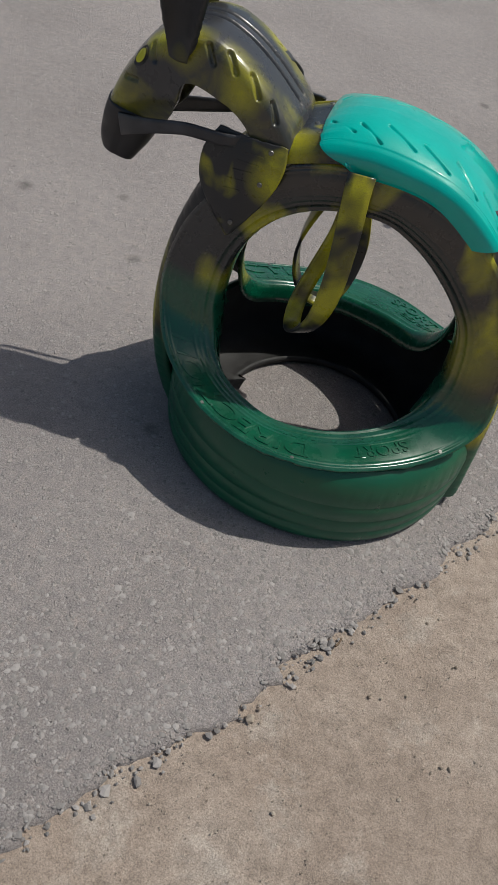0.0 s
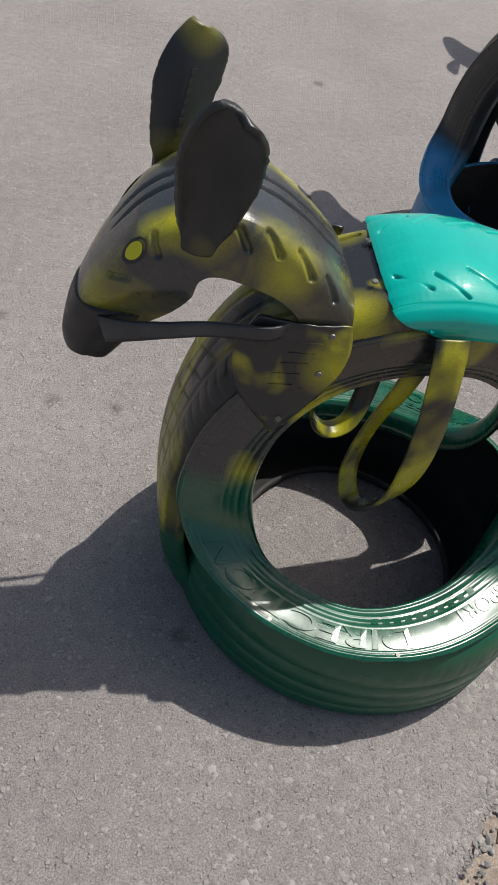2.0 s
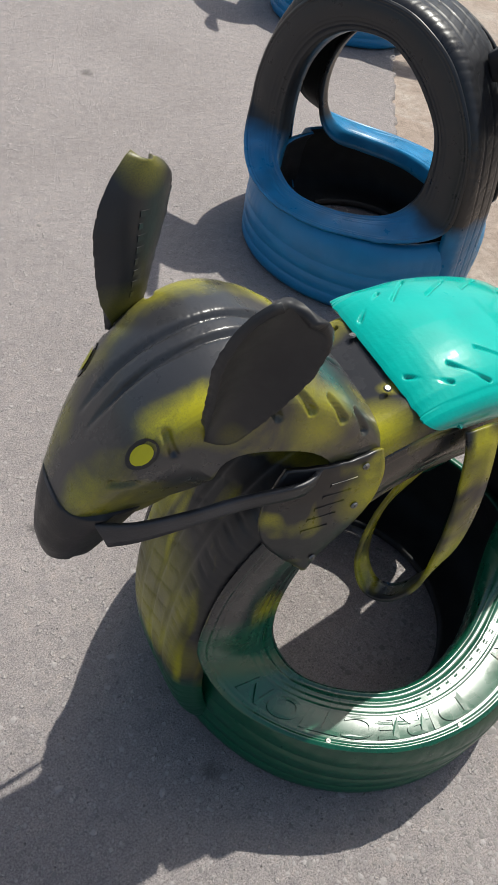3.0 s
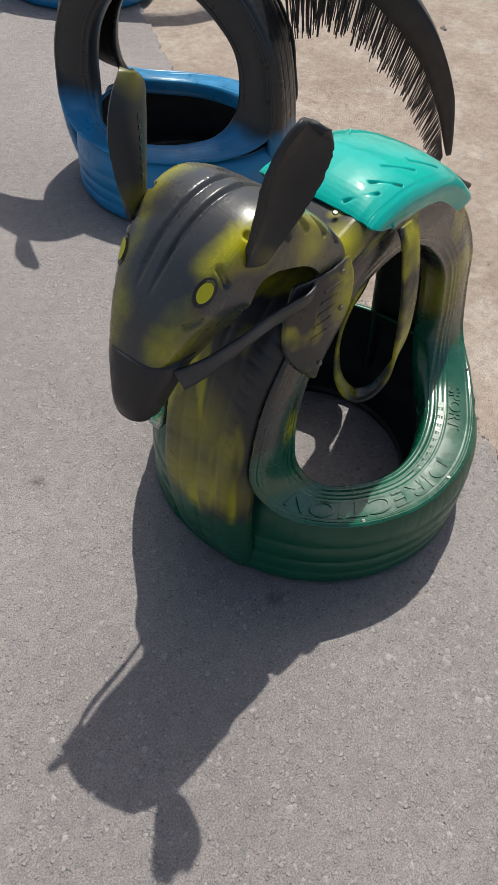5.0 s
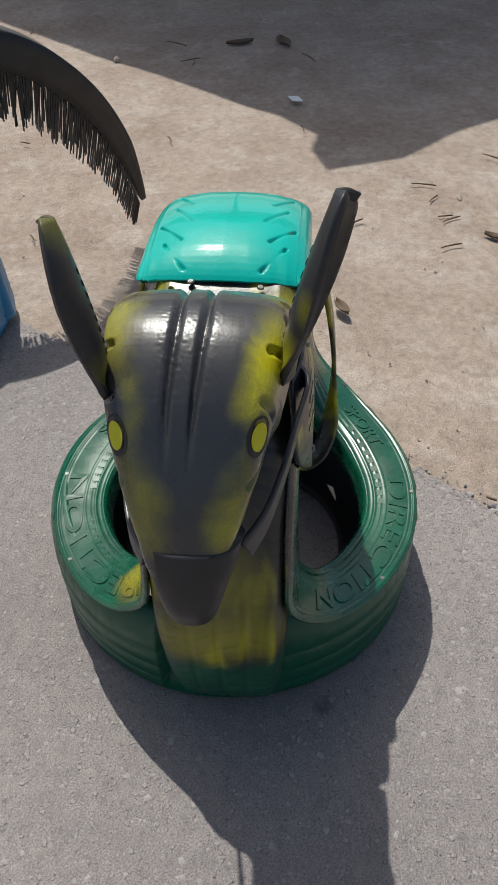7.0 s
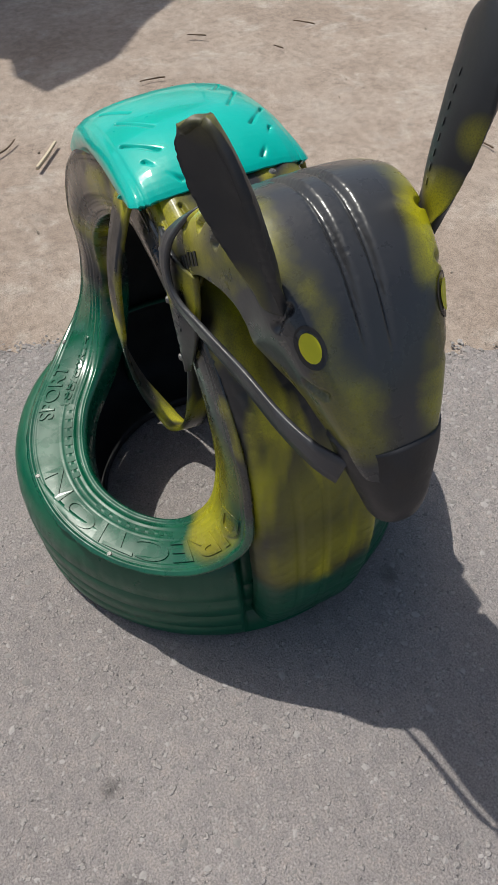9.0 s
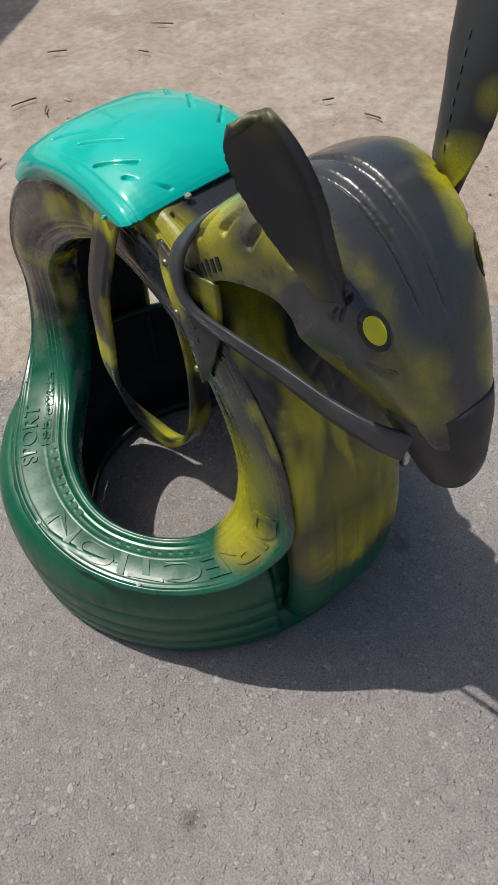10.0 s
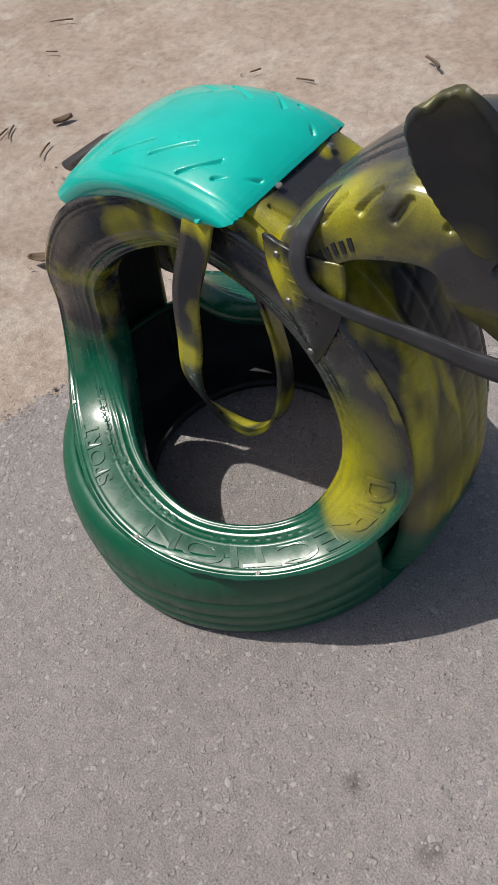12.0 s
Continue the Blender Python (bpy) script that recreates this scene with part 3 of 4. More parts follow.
def add_head(pony, mat, ear_mat, back_mat, strap_mat):
    g = refine(head_surface(), 340, 210)
    marks = []
    for s in (-1, 1):
        for u, v, du, dv in ((.17, .17, .05, .07), (.27, .16, .055, .08), (.38, .15, .04, .08), (.46, .10, .03, .08), (.585, .14, .015, .10), (.705, .15, -.015, .09), (.79, .16, .015, .07)):
            v = 0.5 + s * (0.5 - v - 0.06)
            marks.append((u, v, u + du, v - s * dv, .0028))
    g = slots(g, marks, 0.0055, -1)
    nrm = -grid_normals(g)
    # worn double groove along the crown
    nu, nv = g.shape[:2]
    for i in range(nu):
        f = i / nu
        if 0.10 < f < 0.78:
            amp = min(1, (f - 0.10) / 0.05, (0.78 - f) / 0.08)
            for j in range(nv):
                v = j / (nv - 1) * 2 - 1
                mid = 0.02 + 0.02 * math.sin(f * 9)
                h = -0.007 * math.exp(-(((v - mid + 0.07) / 0.016) ** 2)) - 0.007 * math.exp(-(((v - mid - 0.07) / 0.016) ** 2))
                h += 0.0009 * noise.noise((f * 150, v * 90, 1)) * max(0.0, 1 - abs(abs(v - mid) - 0.07) / 0.07) ** 0.5
                g[i, j] += nrm[i, j] * h * amp
    head = sheet("head", g, mat, pony, 0.009, flip=True)
    # muzzle
    rings = []
    for (fx, fz), (bx, bz), hw in (((-.462, .611), (-.358, .596), .0535), ((-.469, .588), (-.372, .574), .0480), ((-.474, .560), (-.386, .546), .0385), ((-.476, .537), (-.400, .523), .0315), ((-.473, .519), (-.412, .505), .0255), ((-.470, .513), (-.416, .500), .0225), ((-.462, .510), (-.424, .500), .0160)):
        ring = []
        for k in range(36):
            a = 2 * math.pi * k / 36
            ca, sa = math.cos(a), math.sin(a)
            r = (abs(ca) ** 2.6 + abs(sa) ** 2.6) ** (-1 / 2.6)
            f = 0.5 - 0.5 * r * ca
            ring.append((fx + (bx - fx) * f, 0.004 + hw * r * sa * (1.0 if ca > 0 else 0.9), fz + (bz - fz) * f))
        rings.append(ring)
    rings = np.array(rings)
    lo = np.array([curve_points(rings[:, k], 26) for k in range(36)]).transpose(1, 0, 2)
    capped("muzzle", lo, strap_mat, pony, "black rubber muzzle")
    for side, tip, foot, cup, hw0 in ((-1, (-.326, -.128, .908), (-.332, -.080, .728), .018, .037), (1, (-.338, .119, .884), (-.364, .081, .728), .018, .035)):
        tip, foot = np.array(tip), np.array(foot)
        ear = []
        for i in range(60):
            f = i / 59
            p = foot + (tip - foot) * f
            row = []
            for j in range(25):
                v = j / 12 - 1
                # rounded towards the face, cut off at a slant towards the back
                start, power = (0.62, 2.2) if v < 0 else (0.74, 3.0)
                hw = hw0 * min(1.0, 0.45 + 0.9 * f) * math.sqrt(max(0.02, 1 - max(0, (f - start) / (1.01 - start)) ** power))
                rag = 0.05 * noise.noise((i * 0.5, side * 3, v)) if abs(v) > 0.9 else 0.0
                if v > 0.95 and 0.25 < f < 0.9 and (f * 7.5) % 1.0 < 0.28:
                    rag -= 0.05
                fold = 0.012 * math.exp(-((f / 0.16) ** 2)) * (1 - v * v)
                across = hw * v * (1 + rag)
                q = p + np.array([across * 0.966, side * (across * 0.26 + cup * (v * v - 0.3) * (0.35 + 0.65 * math.sin(math.pi * f)) + fold), 0])
                row.append(q + np.array([0, 0, -0.014 * max(0, v) * f ** 4]))
            ear.append(row)
        one = sheet("ear", ear, [ear_mat, back_mat], pony, 0.008, flip=side < 0)
        one.modifiers["thickness"].material_offset = 1
        # raised writing on the outer face, too worn to read
        for k in range(8):
            i0 = 14 + 4 * k
            tall = 4 if k % 3 else 6
            bm = bmesh.new()
            vs = [bm.verts.new(np.array(ear[i][j]) + np.array([0, side * h, 0])) for h in (-0.0095, -0.006) for i, j in ((i0, 12), (i0 + 2, 12), (i0 + 2, 12 + tall), (i0, 12 + tall))]
            for fc in ((4, 5, 6, 7), (0, 1, 5, 4), (1, 2, 6, 5), (2, 3, 7, 6), (3, 0, 4, 7), (3, 2, 1, 0)):
                bm.faces.new([vs[q] for q in fc])
            bmesh.ops.recalc_face_normals(bm, faces=bm.faces)
            part("raised_mark", bm, back_mat, one)
    return head, g


def refine(grid, nu, nv):
    """Resample a grid of points by linear steps to a finer one."""
    g = np.asarray(grid)
    a = np.linspace(0, g.shape[0] - 1, nu)
    i = np.minimum(a.astype(int), g.shape[0] - 2)
    f = (a - i)[:, None, None]
    g = g[i] * (1 - f) + g[i + 1] * f
    b = np.linspace(0, g.shape[1] - 1, nv)
    j = np.minimum(b.astype(int), g.shape[1] - 2)
    f = (b - j)[None, :, None]
    return g[:, j] * (1 - f) + g[:, j + 1] * f


def add_saddle(pony):
    crown = curve_points([(-.090, .697), (-.045, .712), (.0, .718), (.06, .711), (.12, .694), (.178, .660), (.228, .614)], 40)
    drop = curve_points([(-.076, .652), (-.045, .640), (.0, .640), (.06, .640), (.12, .630), (.175, .606), (.215, .580)], 40)
    half = curve_points([(0, 0, 0), (.38, .035, 0), (.66, .13, 0), (.84, .25, 0), (.885, .31, 0), (.95, .40, 0), (1.01, .58, 0), (1.01, .80, 0), (.97, 1.0, 0)], 31)
    g = np.zeros((40, 61, 3))
    for i in range(40):
        f = i / 39
        w = 0.107 - 0.004 * f
        for j in range(61):
            s = j / 30 - 1
            h = half[int(round(abs(s) * 30))]
            p = crown[i] + (drop[i] - crown[i]) * h[1]
            bow = 0.012 * math.cos(s * 1.5) if i < 20 else 0.012 * math.cos(s * 1.5)
            tip = 0.016 * h[1] if s > 0 else 0.010 * h[1]
            hem = 0.030 * max(0, h[1] - 0.35) ** 2 * 2.4 + 0.0035 * noise.noise((s * 4, 2.5, 0)) + 0.002 * noise.noise((s * 15, 7, 0))
            bow += -hem / 0.7 if f < 0.5 else -hem
            sag = 0.011 * max(0.0, 1 - f / 0.16) ** 2 * math.cos(s * 1.3)
            dent = 0.0025 * noise.noise((f * 3.1, s * 2.3, 8.0))
            g[i, j] = (p[0] - bow * (1 - f) * 0.7 + bow * f, 0.010 + math.copysign(h[0] * w, s), p[1] + tip - sag + dent)
    g = refine(g, 270, 240)
    marks = []
    for s in (-1, 1):
        for k, u in enumerate((.05, .20, .34, .50, .65, .80)):
            v = .075 + .015 * (k % 2)
            marks.append((u, 0.5 + s * v, u + .13, 0.5 + s * (v + .068 + .02 * (k % 3 == 1)), .0013))
    marks.append((.93, .56, .99, .53, .002))
    g = slots(g, marks, 0.0042, 1)
    ob = sheet("saddle", g, M_TEAL, pony, 0.009, label="glossy teal painted tyre-tread saddle")
    return ob


def add_neck_patch(pony):
    n = 30
    g = np.zeros((n, 41, 3))
    top = curve_points([(-.185, .642), (-.15, .656), (-.11, .672), (-.07, .686), (-.04, .694)], n)
    for i in range(n):
        for j in range(41):
            s = j / 20 - 1
            y = 0.092 * math.sin(abs(s) * math.pi / 2) ** 0.9
            d = 0.045 * max(0, abs(s) - 0.5) ** 1.6 * 2.6
            g[i, j] = (top[i][0] + 0.006 * math.cos(3 * s), 0.004 + math.copysign(y, s), top[i][1] + 0.006 * math.cos(s * 1.4) - d)
    g = slots(refine(g, 160, 170), [(.18, .70, .52, .74, .0016), (.70, .20, .95, .24, .0016), (.45, .90, .75, .86, .0016), (.62, .60, .95, .66, .0014)], 0.005, 1)
    patch = sheet("neck_patch", g, M_CAMO, pony, 0.007, label="sprayed tread patch screwed on")
    for p in ((-.101, .045, .686), (-.145, .049, .674), (-.108, -.040, .685), (-.150, -.042, .673)):
        screw(p, (-.15, p[1] * 3, 1), patch)


def add_neck_flap(pony, back, fore, out):
    """Pointed piece of cut sidewall hanging beside the neck; out: the side it faces."""
    back, fore = curve_points(back, 40), curve_points(fore, 40)
    g = np.zeros((40, 30, 3))
    for i in range(40):
        for j in range(30):
            v = j / 29
            g[i, j] = back[i] * (1 - v) + fore[i] * v + np.array([0, out * .007 * math.sin(math.pi * v), .002 * noise.noise((i * .4, j * .2, 3))])
    flap = sheet("neck_flap", g, M_CAMO_FLAP, pony, 0.006, flip=out < 0, label="pointed yellow and black sidewall flap")
    for k in range(5):
        i0, j0 = 8 + k * 4, 8 + k
        bm = bmesh.new()
        vs = [bm.verts.new(g[i, j] + np.array([0, out * h, 0])) for h in (-.003, .0012) for i, j in ((i0, j0), (i0 + 1, j0), (i0 + 1, j0 + 7), (i0, j0 + 7))]
        for f in ((4, 5, 6, 7), (0, 1, 5, 4), (1, 2, 6, 5), (2, 3, 7, 6), (3, 0, 4, 7), (3, 2, 1, 0)):
            bm.faces.new([vs[q] for q in f])
        bmesh.ops.recalc_face_normals(bm, faces=bm.faces)
        part("raised_mark", bm, M_CAMO_FLAP, flap)
    for i, j in ((5, 6), (20, 6), (34, 12)):
        screw(g[i, j] + np.array([0, out * .002, 0]), (0, out, .1), flap)


def strap(name, path, across, width, mat, parent, thick=0.005, label="", n=70):
    return capped(name, band(path, width, thick, across, n), mat, parent, label)


def green_pony():
    pony = thing("tyre_pony", "pony figure cut from old tyres, green base, yellow-black body, teal saddle", "tyre figure")
    walls = add_body(pony, M_CAMO_SIDE, M_CAMO_STRIP, M_GREEN)
    head, hg = add_head(pony, M_CAMO_HEAD, M_EAR, M_EAR_BACK, M_RUBBER)
    add_neck_patch(pony)
    add_neck_flap(pony, [(-.118, .101, .668), (-.126, .107, .626), (-.148, .110, .575), (-.178, .109, .517)], [(-.220, .102, .668), (-.222, .104, .630), (-.212, .108, .580), (-.184, .109, .515)], 1)
    add_neck_flap(pony, [(-.136, -.092, .654), (-.132, -.103, .618), (-.147, -.109, .569), (-.194, -.106, .487)], [(-.250, -.086, .654), (-.270, -.092, .610), (-.262, -.095, .550), (-.208, -.102, .482)], -1)
    add_saddle(pony)
    # eyes
    for side, p in ((-1, (-.398, -.064, .708)), (1, (-.408, .073, .709))):
        d = np.linalg.norm(hg - np.array(p), axis=2)
        i, j = np.unravel_index(d.argmin(), d.shape)
        nr = Vector(-grid_normals(hg)[i, j])
        q = Vector(hg[i, j])
        along = Vector(hg[i + 3, j] - hg[i - 3, j]).normalized()
        over = nr.cross(along)
        for name, r, h, m in (("eye_rim", 0.020, 0.0008, M_RUBBER), ("eye", 0.0138, 0.0016, M_YELLOW)):
            bm = bmesh.new()
            vs = []
            for k in range(24):
                a = 2 * math.pi * k / 24
                o = along * (r * math.cos(a)) + over * (r * 0.62 * math.sin(a))
                near = np.linalg.norm(hg - np.array(q + o), axis=2)
                w = np.unravel_index(near.argmin(), near.shape)
                vs.append(bm.verts.new(q + o + nr * ((Vector(hg[w]) - (q + o)).dot(nr) + h)))
            bm.faces.new(vs)
            part(name, bm, m, pony)
    # raised marks on the neck flap
    nn = -grid_normals(hg)
    for k in range(9):
        i0, j0 = 30 + 10 * k, 187 + (k % 2)
        bm = bmesh.new()
        vs = [bm.verts.new(hg[i, j] + nn[i, j] * h) for h in (-.001, .0012) for i, j in ((i0, j0), (i0 + 5, j0), (i0 + 5, j0 + 12), (i0, j0 + 12))]
        for f in ((4, 5, 6, 7), (0, 1, 5, 4), (1, 2, 6, 5), (2, 3, 7, 6), (3, 0, 4, 7)):
            bm.faces.new([vs[q] for q in f])
        bmesh.ops.recalc_face_normals(bm, faces=bm.faces)
        part("raised_mark", bm, M_CAMO_STRAP, pony)
    # stirrups
    for s, path in ((-1, [(-.014, .104, .658), (-.012, .118, .628), (-.004, .132, .545), (-.002, .138, .460), (-.012, .136, .395), (-.034, .122, .352), (-.050, .094, .340), (-.054, .064, .372), (-.040, .048, .440), (-.022, .056, .525), (-.018, .068, .60)]),
                    (1, [(-.036, .107, .672), (-.033, .120, .640), (-.010, .136, .560), (.000, .143, .480), (.018, .142, .400), (.016, .130, .330), (-.002, .112, .284), (-.038, .100, .274), (-.076, .086, .315), (-.092, .077, .390), (-.080, .066, .470), (-.045, .060, .57)])):
        path = [(x, s * y, z) for x, y, z in path]
        turn = [(1, 0, 0)] * 4 + [(.92, -.15, -.3), (.72, -.45, -.5), (.35, -.8, -.5), (.05, -.95, -.25), (-.1, -1, 0), (0, -1, 0), (.3, -.9, 0), (.6, -.8, 0)]
        low = (.89, .46, 0) if s < 0 else (.55, -.83, 0)
        across = [(1, 0, 0), (1, 0, 0), (1, 0, 0), (.97, .2 * low[1], 0)] + [low] * 5 + [(1, .3 * low[1], 0), (1, 0, 0)]
        strap("stirrup", path, turn if s > 0 else across, [.044, .042, .038, .034, .032, .032, .032], M_CAMO_STRAP, pony, 0.006, "yellow and black looped strap")
    # reins
    strap("rein", [(-.425, -.050, .583), (-.395, -.068, .598), (-.350, -.082, .616), (-.30, -.092, .632), (-.24, -.102, .640), (-.212, -.092, .642)],
          [(0, 0, 1)] * 6, [.036, .028, .022, .020, .020, .020], M_STRAP, pony, 0.005, "", 90)
    strap("rein", [(-.432, .052, .570), (-.405, .070, .580), (-.36, .082, .588), (-.300, .092, .600), (-.235, .106, .614), (-.196, .116, .630), (-.178, .117, .652), (-.176, .113, .680), (-.182, .102, .702), (-.192, .078, .722), (-.198, .040, .726)],
          [(0, 0, 1)] * 4 + [(-.5, 0, .9), (-.9, 0, .5), (-1, 0, .2), (-1, 0, .2), (-1, 0, .5), (-1, 0, .8), (-1, 0, .8)], [.038, .030, .022, .020, .020, .020, .018], M_STRAP, pony, 0.005, "", 120)
    # short tail flap behind the saddle
    strap("tail", [(.16, .0, .660), (.22, .0, .628), (.270, -.004, .596), (.300, -.008, .578), (.320, -.012, .570)], [(0, 1, 0)] * 5, [.10, .10, .10, .09, .08], M_RUBBER, pony, 0.010)
    # raised writing on the splayed walls
    for side in (-1, 1):
        w = walls[side]
        if side > 0:
            letters("DIRECTION", w, .262, .520, .48, .82, M_CAMO_SIDE, pony, .0018)
            letters("SPORT", w, .580, .637, .58, .84, M_CAMO_SIDE, pony, .0018)
            letters("185/60R14", w, .595, .675, .36, .50, M_CAMO_SIDE, pony, .0014)
            bars(w, .50, .60, .26, .38, 9, M_CAMO_SIDE, pony)
            bars(w, .36, .46, .30, .38, 9, M_CAMO_SIDE, pony)
        else:
            letters("DIRECTION", w, .535, .330, .48, .82, M_CAMO_SIDE, pony, .0018)
            letters("SPORT", w, .637, .583, .48, .72, M_CAMO_SIDE, pony, .0018)
            bars(w, .50, .62, .28, .38, 10, M_CAMO_SIDE, pony)
        for u in (.42, .52, .66):
            screw(w.at(u, .90, .001), w.normal(u, .90), pony)
    return pony


def blue_pony(m):
    pony = thing("tyre_animal", "animal figure cut from old tyres, blue base, black body", "tyre figure", "", "blue tyre figures")
    add_body(pony, M_BLUE_SIDE, M_BLUE_SIDE, M_BLUE)
    before = set(pony.children)
    add_head(pony, M_RUBBER, M_RUBBER, M_RUBBER, M_RUBBER)
    up = Matrix.Translation((-.12, 0, .66)) @ Matrix.Rotation(radians(27), 4, "Y") @ Matrix.Translation((.12, 0, -.66))
    for ob in set(pony.children) - before:
        ob.matrix_local = up
    # arched tail with a cut fringe
    inv = m.inverted()
    path = [tuple(inv @ Vector(v)) for v in ((.83, .86, .59), (.87, .78, .640), (.94, .69, .650), (1.02, .59, .59), (1.11, .51, .475), (1.20, .46, .32), (1.27, .43, .13))]
    side = tuple(inv.to_3x3() @ Vector((.8, .6, 0)))
    tail = strap("tail", path, [side] * 7, [.08, .085, .085, .08, .075, .06, .02], M_RUBBER, pony, [.06, .085, .085, .08, .07, .055, .015], "arched black rubber tail with a cut fringe")
    c = curve_points(path, 120)
    sv = np.array(side)
    for i in range(10, 119):
        p, q = c[i], c[i - 1]
        t = (p - q) / (np.linalg.norm(p - q) + 1e-9)
        down = np.cross(t, sv)
        down = down / np.linalg.norm(down)
        if down[2] > 0:
            down = -down
        under = down * 0.030 * (1 - 0.4 * i / 119)
        down = down * 0.35 + np.array([0, 0, -0.8])
        for s in (-1, 1):
            ln = (0.095 + 0.035 * random.random()) * (1.0 - 0.35 * max(0.0, i / 119 - 0.7) / 0.3)
            a = p + under + sv * (s * 0.030 * (1 - 0.4 * i / 119))
            tip = a + down * ln + t * random.uniform(-.006, .01) + sv * (s * random.uniform(0, .012))
            w = t * 0.0024
            o = sv * 0.0025
            bm = bmesh.new()
            vs = [bm.verts.new(v) for v in (a - w - o, a + w - o, a + w + o, a - w + o, tip - w * .6 - o, tip + w * .6 - o, tip + w * .6 + o, tip - w * .6 + o)]
            for f in ((3, 2, 1, 0), (4, 5, 6, 7), (0, 1, 5, 4), (1, 2, 6, 5), (2, 3, 7, 6), (3, 0, 4, 7)):
                bm.faces.new([vs[k] for k in f])
            part("fringe_strand", bm, M_RUBBER, tail)
    pony.matrix_world = m
    return pony


green_pony()
def placed(x, y, turn):
    return Matrix.Translation((x, y, 0)) @ Matrix.Rotation(radians(turn), 4, "Z") @ Matrix.Translation((-BASE[0], -BASE[1], 0))


near_blue = blue_pony(placed(.73, 1.03, -68))
copy_thing(near_blue, placed(1.62, 2.55, -60))


# ---- an added sheet out of view, which casts the shade on the sand ----
def canopy():
    # stands in for an unknown shadow caster; sheet and poles are made up
    t = thing("canopy", "unseen grey stand-in sheet on poles, added to shade the sand", "canopy")
    h = 2.6
    off = Vector((0.433, 0.229, 0)) * h
    # outline of the shadow on the sand, raised along the sun's way
    pts = [(6.0, 4.5), (3.55, 1.58), (2.34, .09), (2.12, -.08), (1.98, -.06), (1.82, -.12), (1.86, -.26), (1.93, -.40), (2.2, -.62), (3.0, -1.6), (7.0, -4.0)]
    bm = bmesh.new()
    top = [bm.verts.new((x + off.x, y + off.y, h)) for x, y in pts]
    bot = [bm.verts.new((x + off.x, y + off.y, h - 0.02)) for x, y in pts]
    bm.faces.new(top)
    bm.faces.new(bot[::-1])
    for i in range(len(pts)):
        j = (i + 1) % len(pts)
        bm.faces.new((top[i], bot[i], bot[j], top[j]))
    bmesh.ops.recalc_face_normals(bm, faces=bm.faces)
    part("shade_sheet", bm, M_STAND_IN, t)
    for x, y in ((6.6, 4.2), (7.4, -2.8), (5.2, .5)):
        bm = bmesh.new()
        bmesh.ops.create_cone(bm, cap_ends=True, segments=12, radius1=.03, radius2=.03, depth=h, matrix=Matrix.Translation((x, y, h / 2 - .02)))
        part("stand_in_pole", bm, M_STEEL, t)


canopy()


# ---- loose stones and litter ----
def scatter(name, spots, mat, label, flat=0.5):
    """Many small angular stones in one mesh."""
    ico = [(0, 0, 1), (.85, 0, .35), (.26, .81, .4), (-.69, .5, .3), (-.69, -.5, .38), (.26, -.81, .3), (.7, .5, -.4), (-.27, .83, -.4), (-.87, 0, -.4), (-.27, -.83, -.4), (.7, -.5, -.4)]
    tri = [(0, 1, 2), (0, 2, 3), (0, 3, 4), (0, 4, 5), (0, 5, 1), (1, 6, 2), (2, 7, 3), (3, 8, 4), (4, 9, 5), (5, 10, 1), (6, 7, 2), (7, 8, 3), (8, 9, 4), (9, 10, 5), (10, 6, 1)]
    vs, fs = [], []
    for x, y, z, r in spots:
        a = random.uniform(0, 6.3)
        ca, sa = math.cos(a), math.sin(a)
        sx, sy = r * random.uniform(.6, 1.2), r * random.uniform(.6, 1.2)
        n = len(vs)
        for px, py, pz in ico:
            px, py = px * sx * random.uniform(.5, 1.3), py * sy * random.uniform(.5, 1.3)
            vs.append((x + px * ca - py * sa, y + px * sa + py * ca, z + pz * r * flat))
        fs += [(n + i, n + j, n + k) for i, j, k in tri]
    me = bpy.data.meshes.new(name)
    me.from_pydata(vs, [], fs)
    return tagged(add(name, me, mat), label, "stones", "", "stuff")


def build_stones():
    spots = []
    while len(spots) < 42000:
        x, y = random.uniform(-1.2, .8), random.uniform(-1.25, 1.5)
        d = edge_x(y) - x
        if d < 0.006 or (d > 0.6 and random.random() > 0.55):
            continue
        big = random.random() < (.26 if d < .4 else .04)
        r = random.uniform(.0035, .0080) if big else random.uniform(.0014, .0040)
        spots.append((x, y, -r * 0.05, r))
    scatter("asphalt_chips", spots, M_CHIP, "pale angular stone chips set in worn asphalt", 0.22)
    spots = []
    while len(spots) < 9000:
        y = random.uniform(-1.6, 1.4)
        x = edge_x(y) + abs(random.gauss(0, 0.8)) + 0.012
        if x > 3.2:
            continue
        r = random.uniform(.0008, .002) if random.random() < .97 else random.uniform(.002, .005)
        spots.append((x, y, -0.012 + r * 0.2, r))
    scatter("sand_pebbles", spots, M_PEBBLE, "small dark and pale pebbles on the sand", 0.7)
    spots = []
    for i in range(460):
        y = random.uniform(-1.1, 0.5)
        spots.append((edge_x(y) + random.gauss(0.004, 0.016), y, -0.009, random.uniform(.002, .006) if random.random() < .8 else random.uniform(.006, .013)))
    scatter("edge_rubble", spots, M_CHIP, "broken asphalt crumbs along the road edge", 0.5)


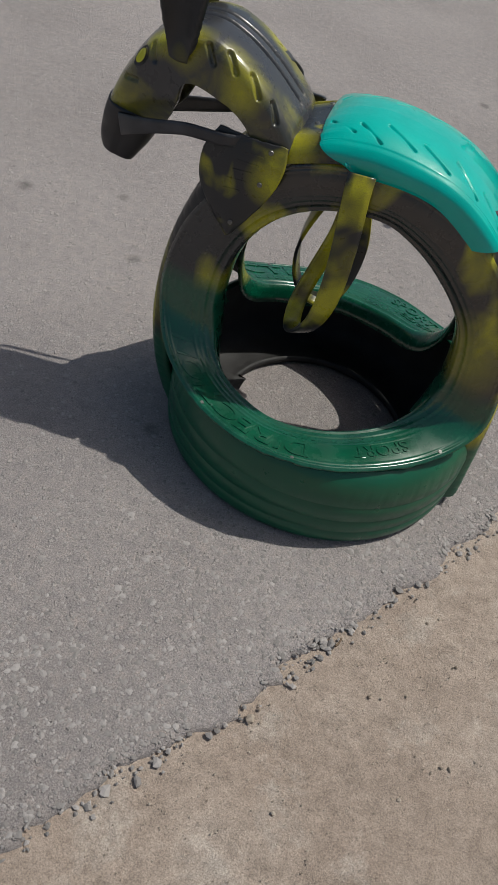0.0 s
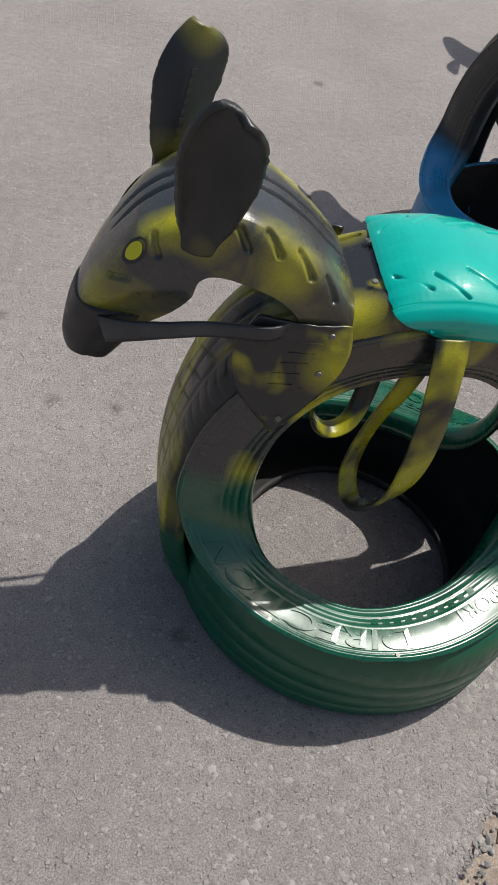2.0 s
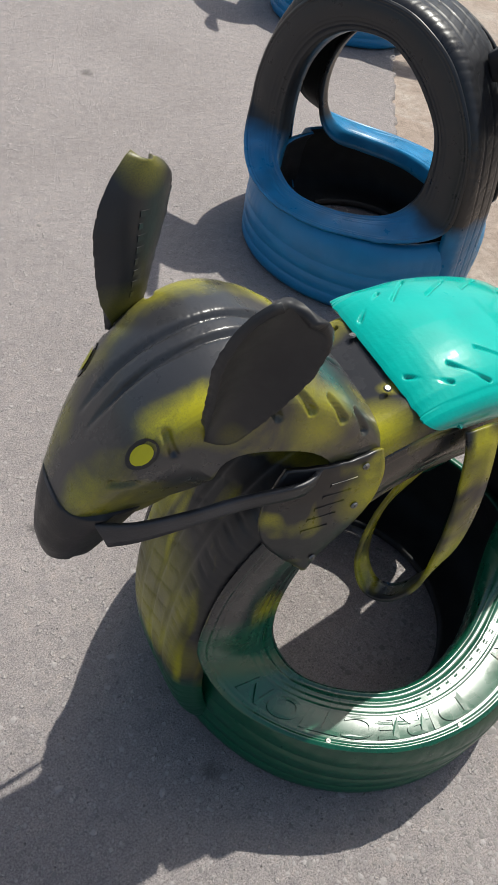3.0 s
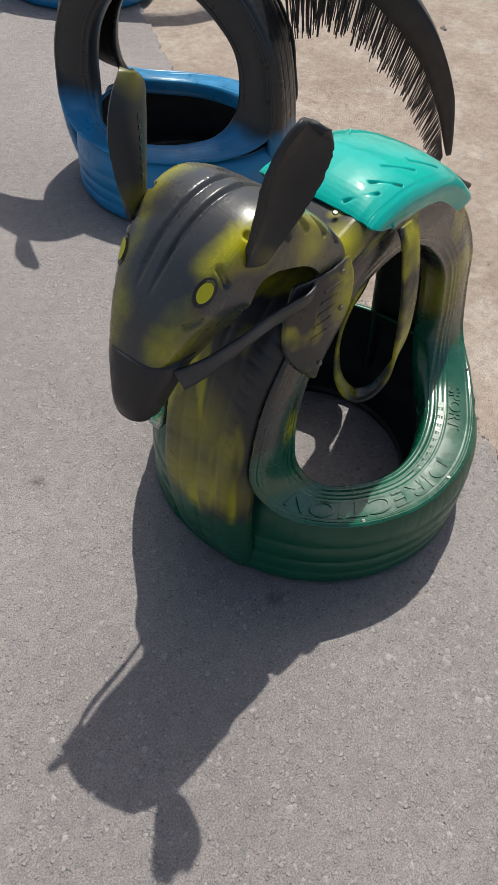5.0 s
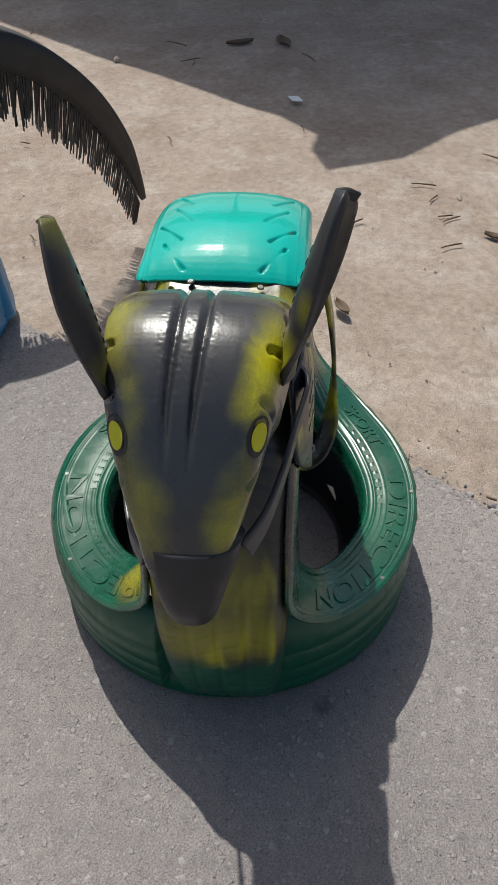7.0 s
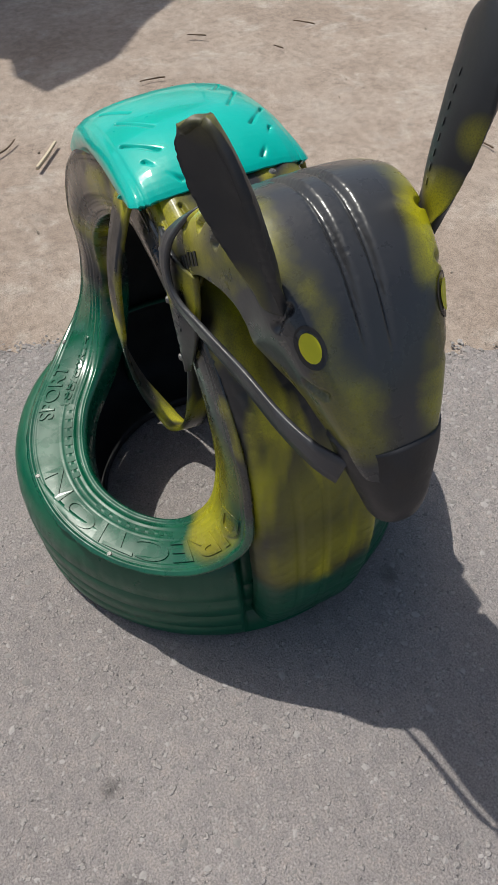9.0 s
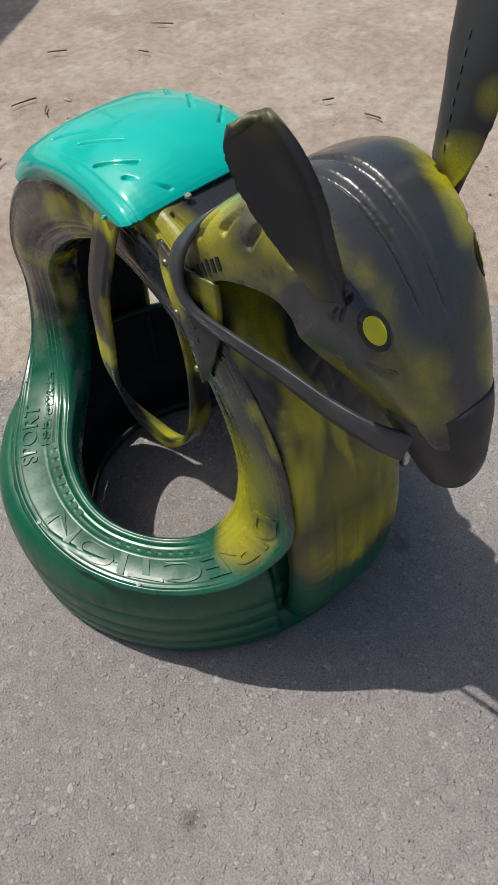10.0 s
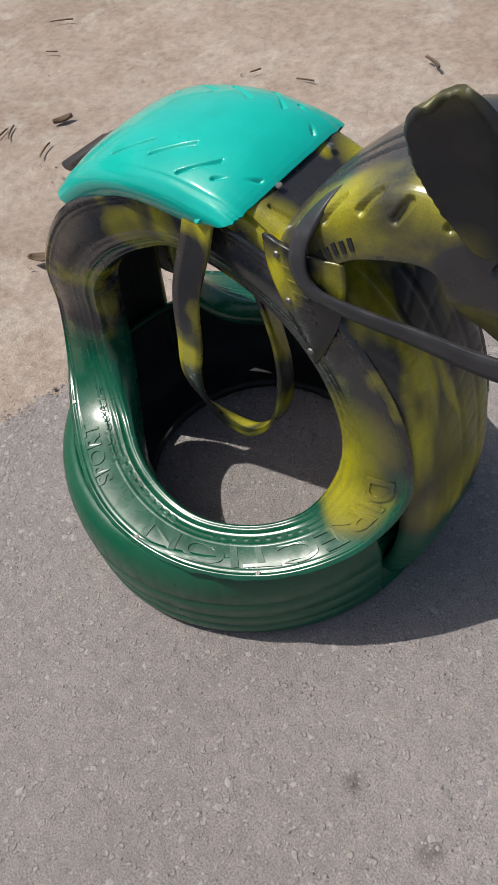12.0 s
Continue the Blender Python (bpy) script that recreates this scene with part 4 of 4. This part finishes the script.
def twig(x, y, length, turn, mat=None, r=0.0022, bend=0.35):
    p = []
    for i in range(5):
        f = i / 4 - 0.5
        p.append((x + length * (f * math.cos(turn) - bend * (f * f) * math.sin(turn)), y + length * (f * math.sin(turn) + bend * f * f * math.cos(turn)), -0.002 + r + 0.004 * abs(f)))
    ob = capped("twig", band(p, [r * 2, r * 1.8, r], r * 1.6, [(0, 0, 1)] * 5, 14), mat or M_TWIG, None)
    return tagged(ob, "thin pale straw lying on the sand" if mat else "short dark dry twig lying on the ground", "twig", "twigs on the sand")


def leaf(x, y, size, turn):
    rows = []
    for i in range(9):
        f = i / 8
        w = size * 0.2 * math.sin(math.pi * (0.05 + 0.9 * f))
        u = size * (f - .5)
        rows.append([(x + u * math.cos(turn) - w * v * math.sin(turn), y + u * math.sin(turn) + w * v * math.cos(turn), -0.004 + 0.012 * v * v + 0.02 * (f - .5) ** 2) for v in (-1, -.5, 0, .5, 1)])
    ob = add("dry_leaf", grid_mesh("dry_leaf", rows), M_TWIG)
    s = ob.modifiers.new("thickness", "SOLIDIFY")
    s.thickness = 0.001
    return tagged(ob, "curled brown dry leaf on the sand", "leaf", "dry leaves")


build_stones()
for x, y, ln, a in ((2.036, .482, .08, .4), (1.979, 1.035, .06, 1.2), (3.287, 2.306, .16, .8), (3.412, 1.434, .12, .2), (1.49, .088, .16, -.9), (2.17, -.02, .07, .3), (1.40, -.21, .10, 2.4), (1.247, .788, .05, .6),
                    (1.815, -1.08, .12, .6), (1.46, -.50, .07, 1.8), (.79, -1.11, .08, .2), (1.44, -.515, .10, 2.2), (1.93, -.71, .10, .9), (1.68, -.91, .06, .4), (1.58, -.47, .08, 2.6), (.96, -1.09, .05, 1.0), (1.27, -.50, .10, 2.0), (1.69, -.45, .12, 1.4),
                    (.221, -.482, .03, 1.2), (3.23, .643, .2, 1.0), (2.98, .548, .14, 2.2), (3.03, -.02, .18, .5), (2.944, .517, .12, .1)):
    twig(x, y, ln * .7, a)
twig(1.384, -.01, .15, -.62, M_STRAW, 0.005, 0.02)
twig(.504, -1.33, .07, -.5, None, 0.004, .3)
for x, y, s, a in ((.908, -.174, .075, .5), (1.33, -.636, .06, 1.1), (3.27, .12, .16, .4), (3.25, .335, .14, 2.0)):
    leaf(x, y, s, a)
bm = bmesh.new()
bmesh.ops.create_cube(bm, size=1, matrix=Matrix.Translation((2.475, .025, 0.004)) @ Matrix.Rotation(.4, 4, "Z") @ Matrix.Rotation(.12, 4, "X") @ Matrix.Diagonal((.06, .045, .002, 1)))
tagged(part("paper_scrap", bm, M_PAPER, None, "small white paper scrap on shaded sand"), category="paper")
for x, y, r in ((1.50, -.50, .012), (1.60, -.56, .018), (.108, -.667, .012), (1.05, 1.0, .012), (2.6, 1.2, .02), (3.0, .9, .025)):
    ob = scatter("pebble", [(x, y, r * .2 - .012, r)], M_PEBBLE, "grey rounded pebble lying on the sand", .7)
    ob["kind"], ob["category"], ob["group"] = "thing", "stone", "larger stones"
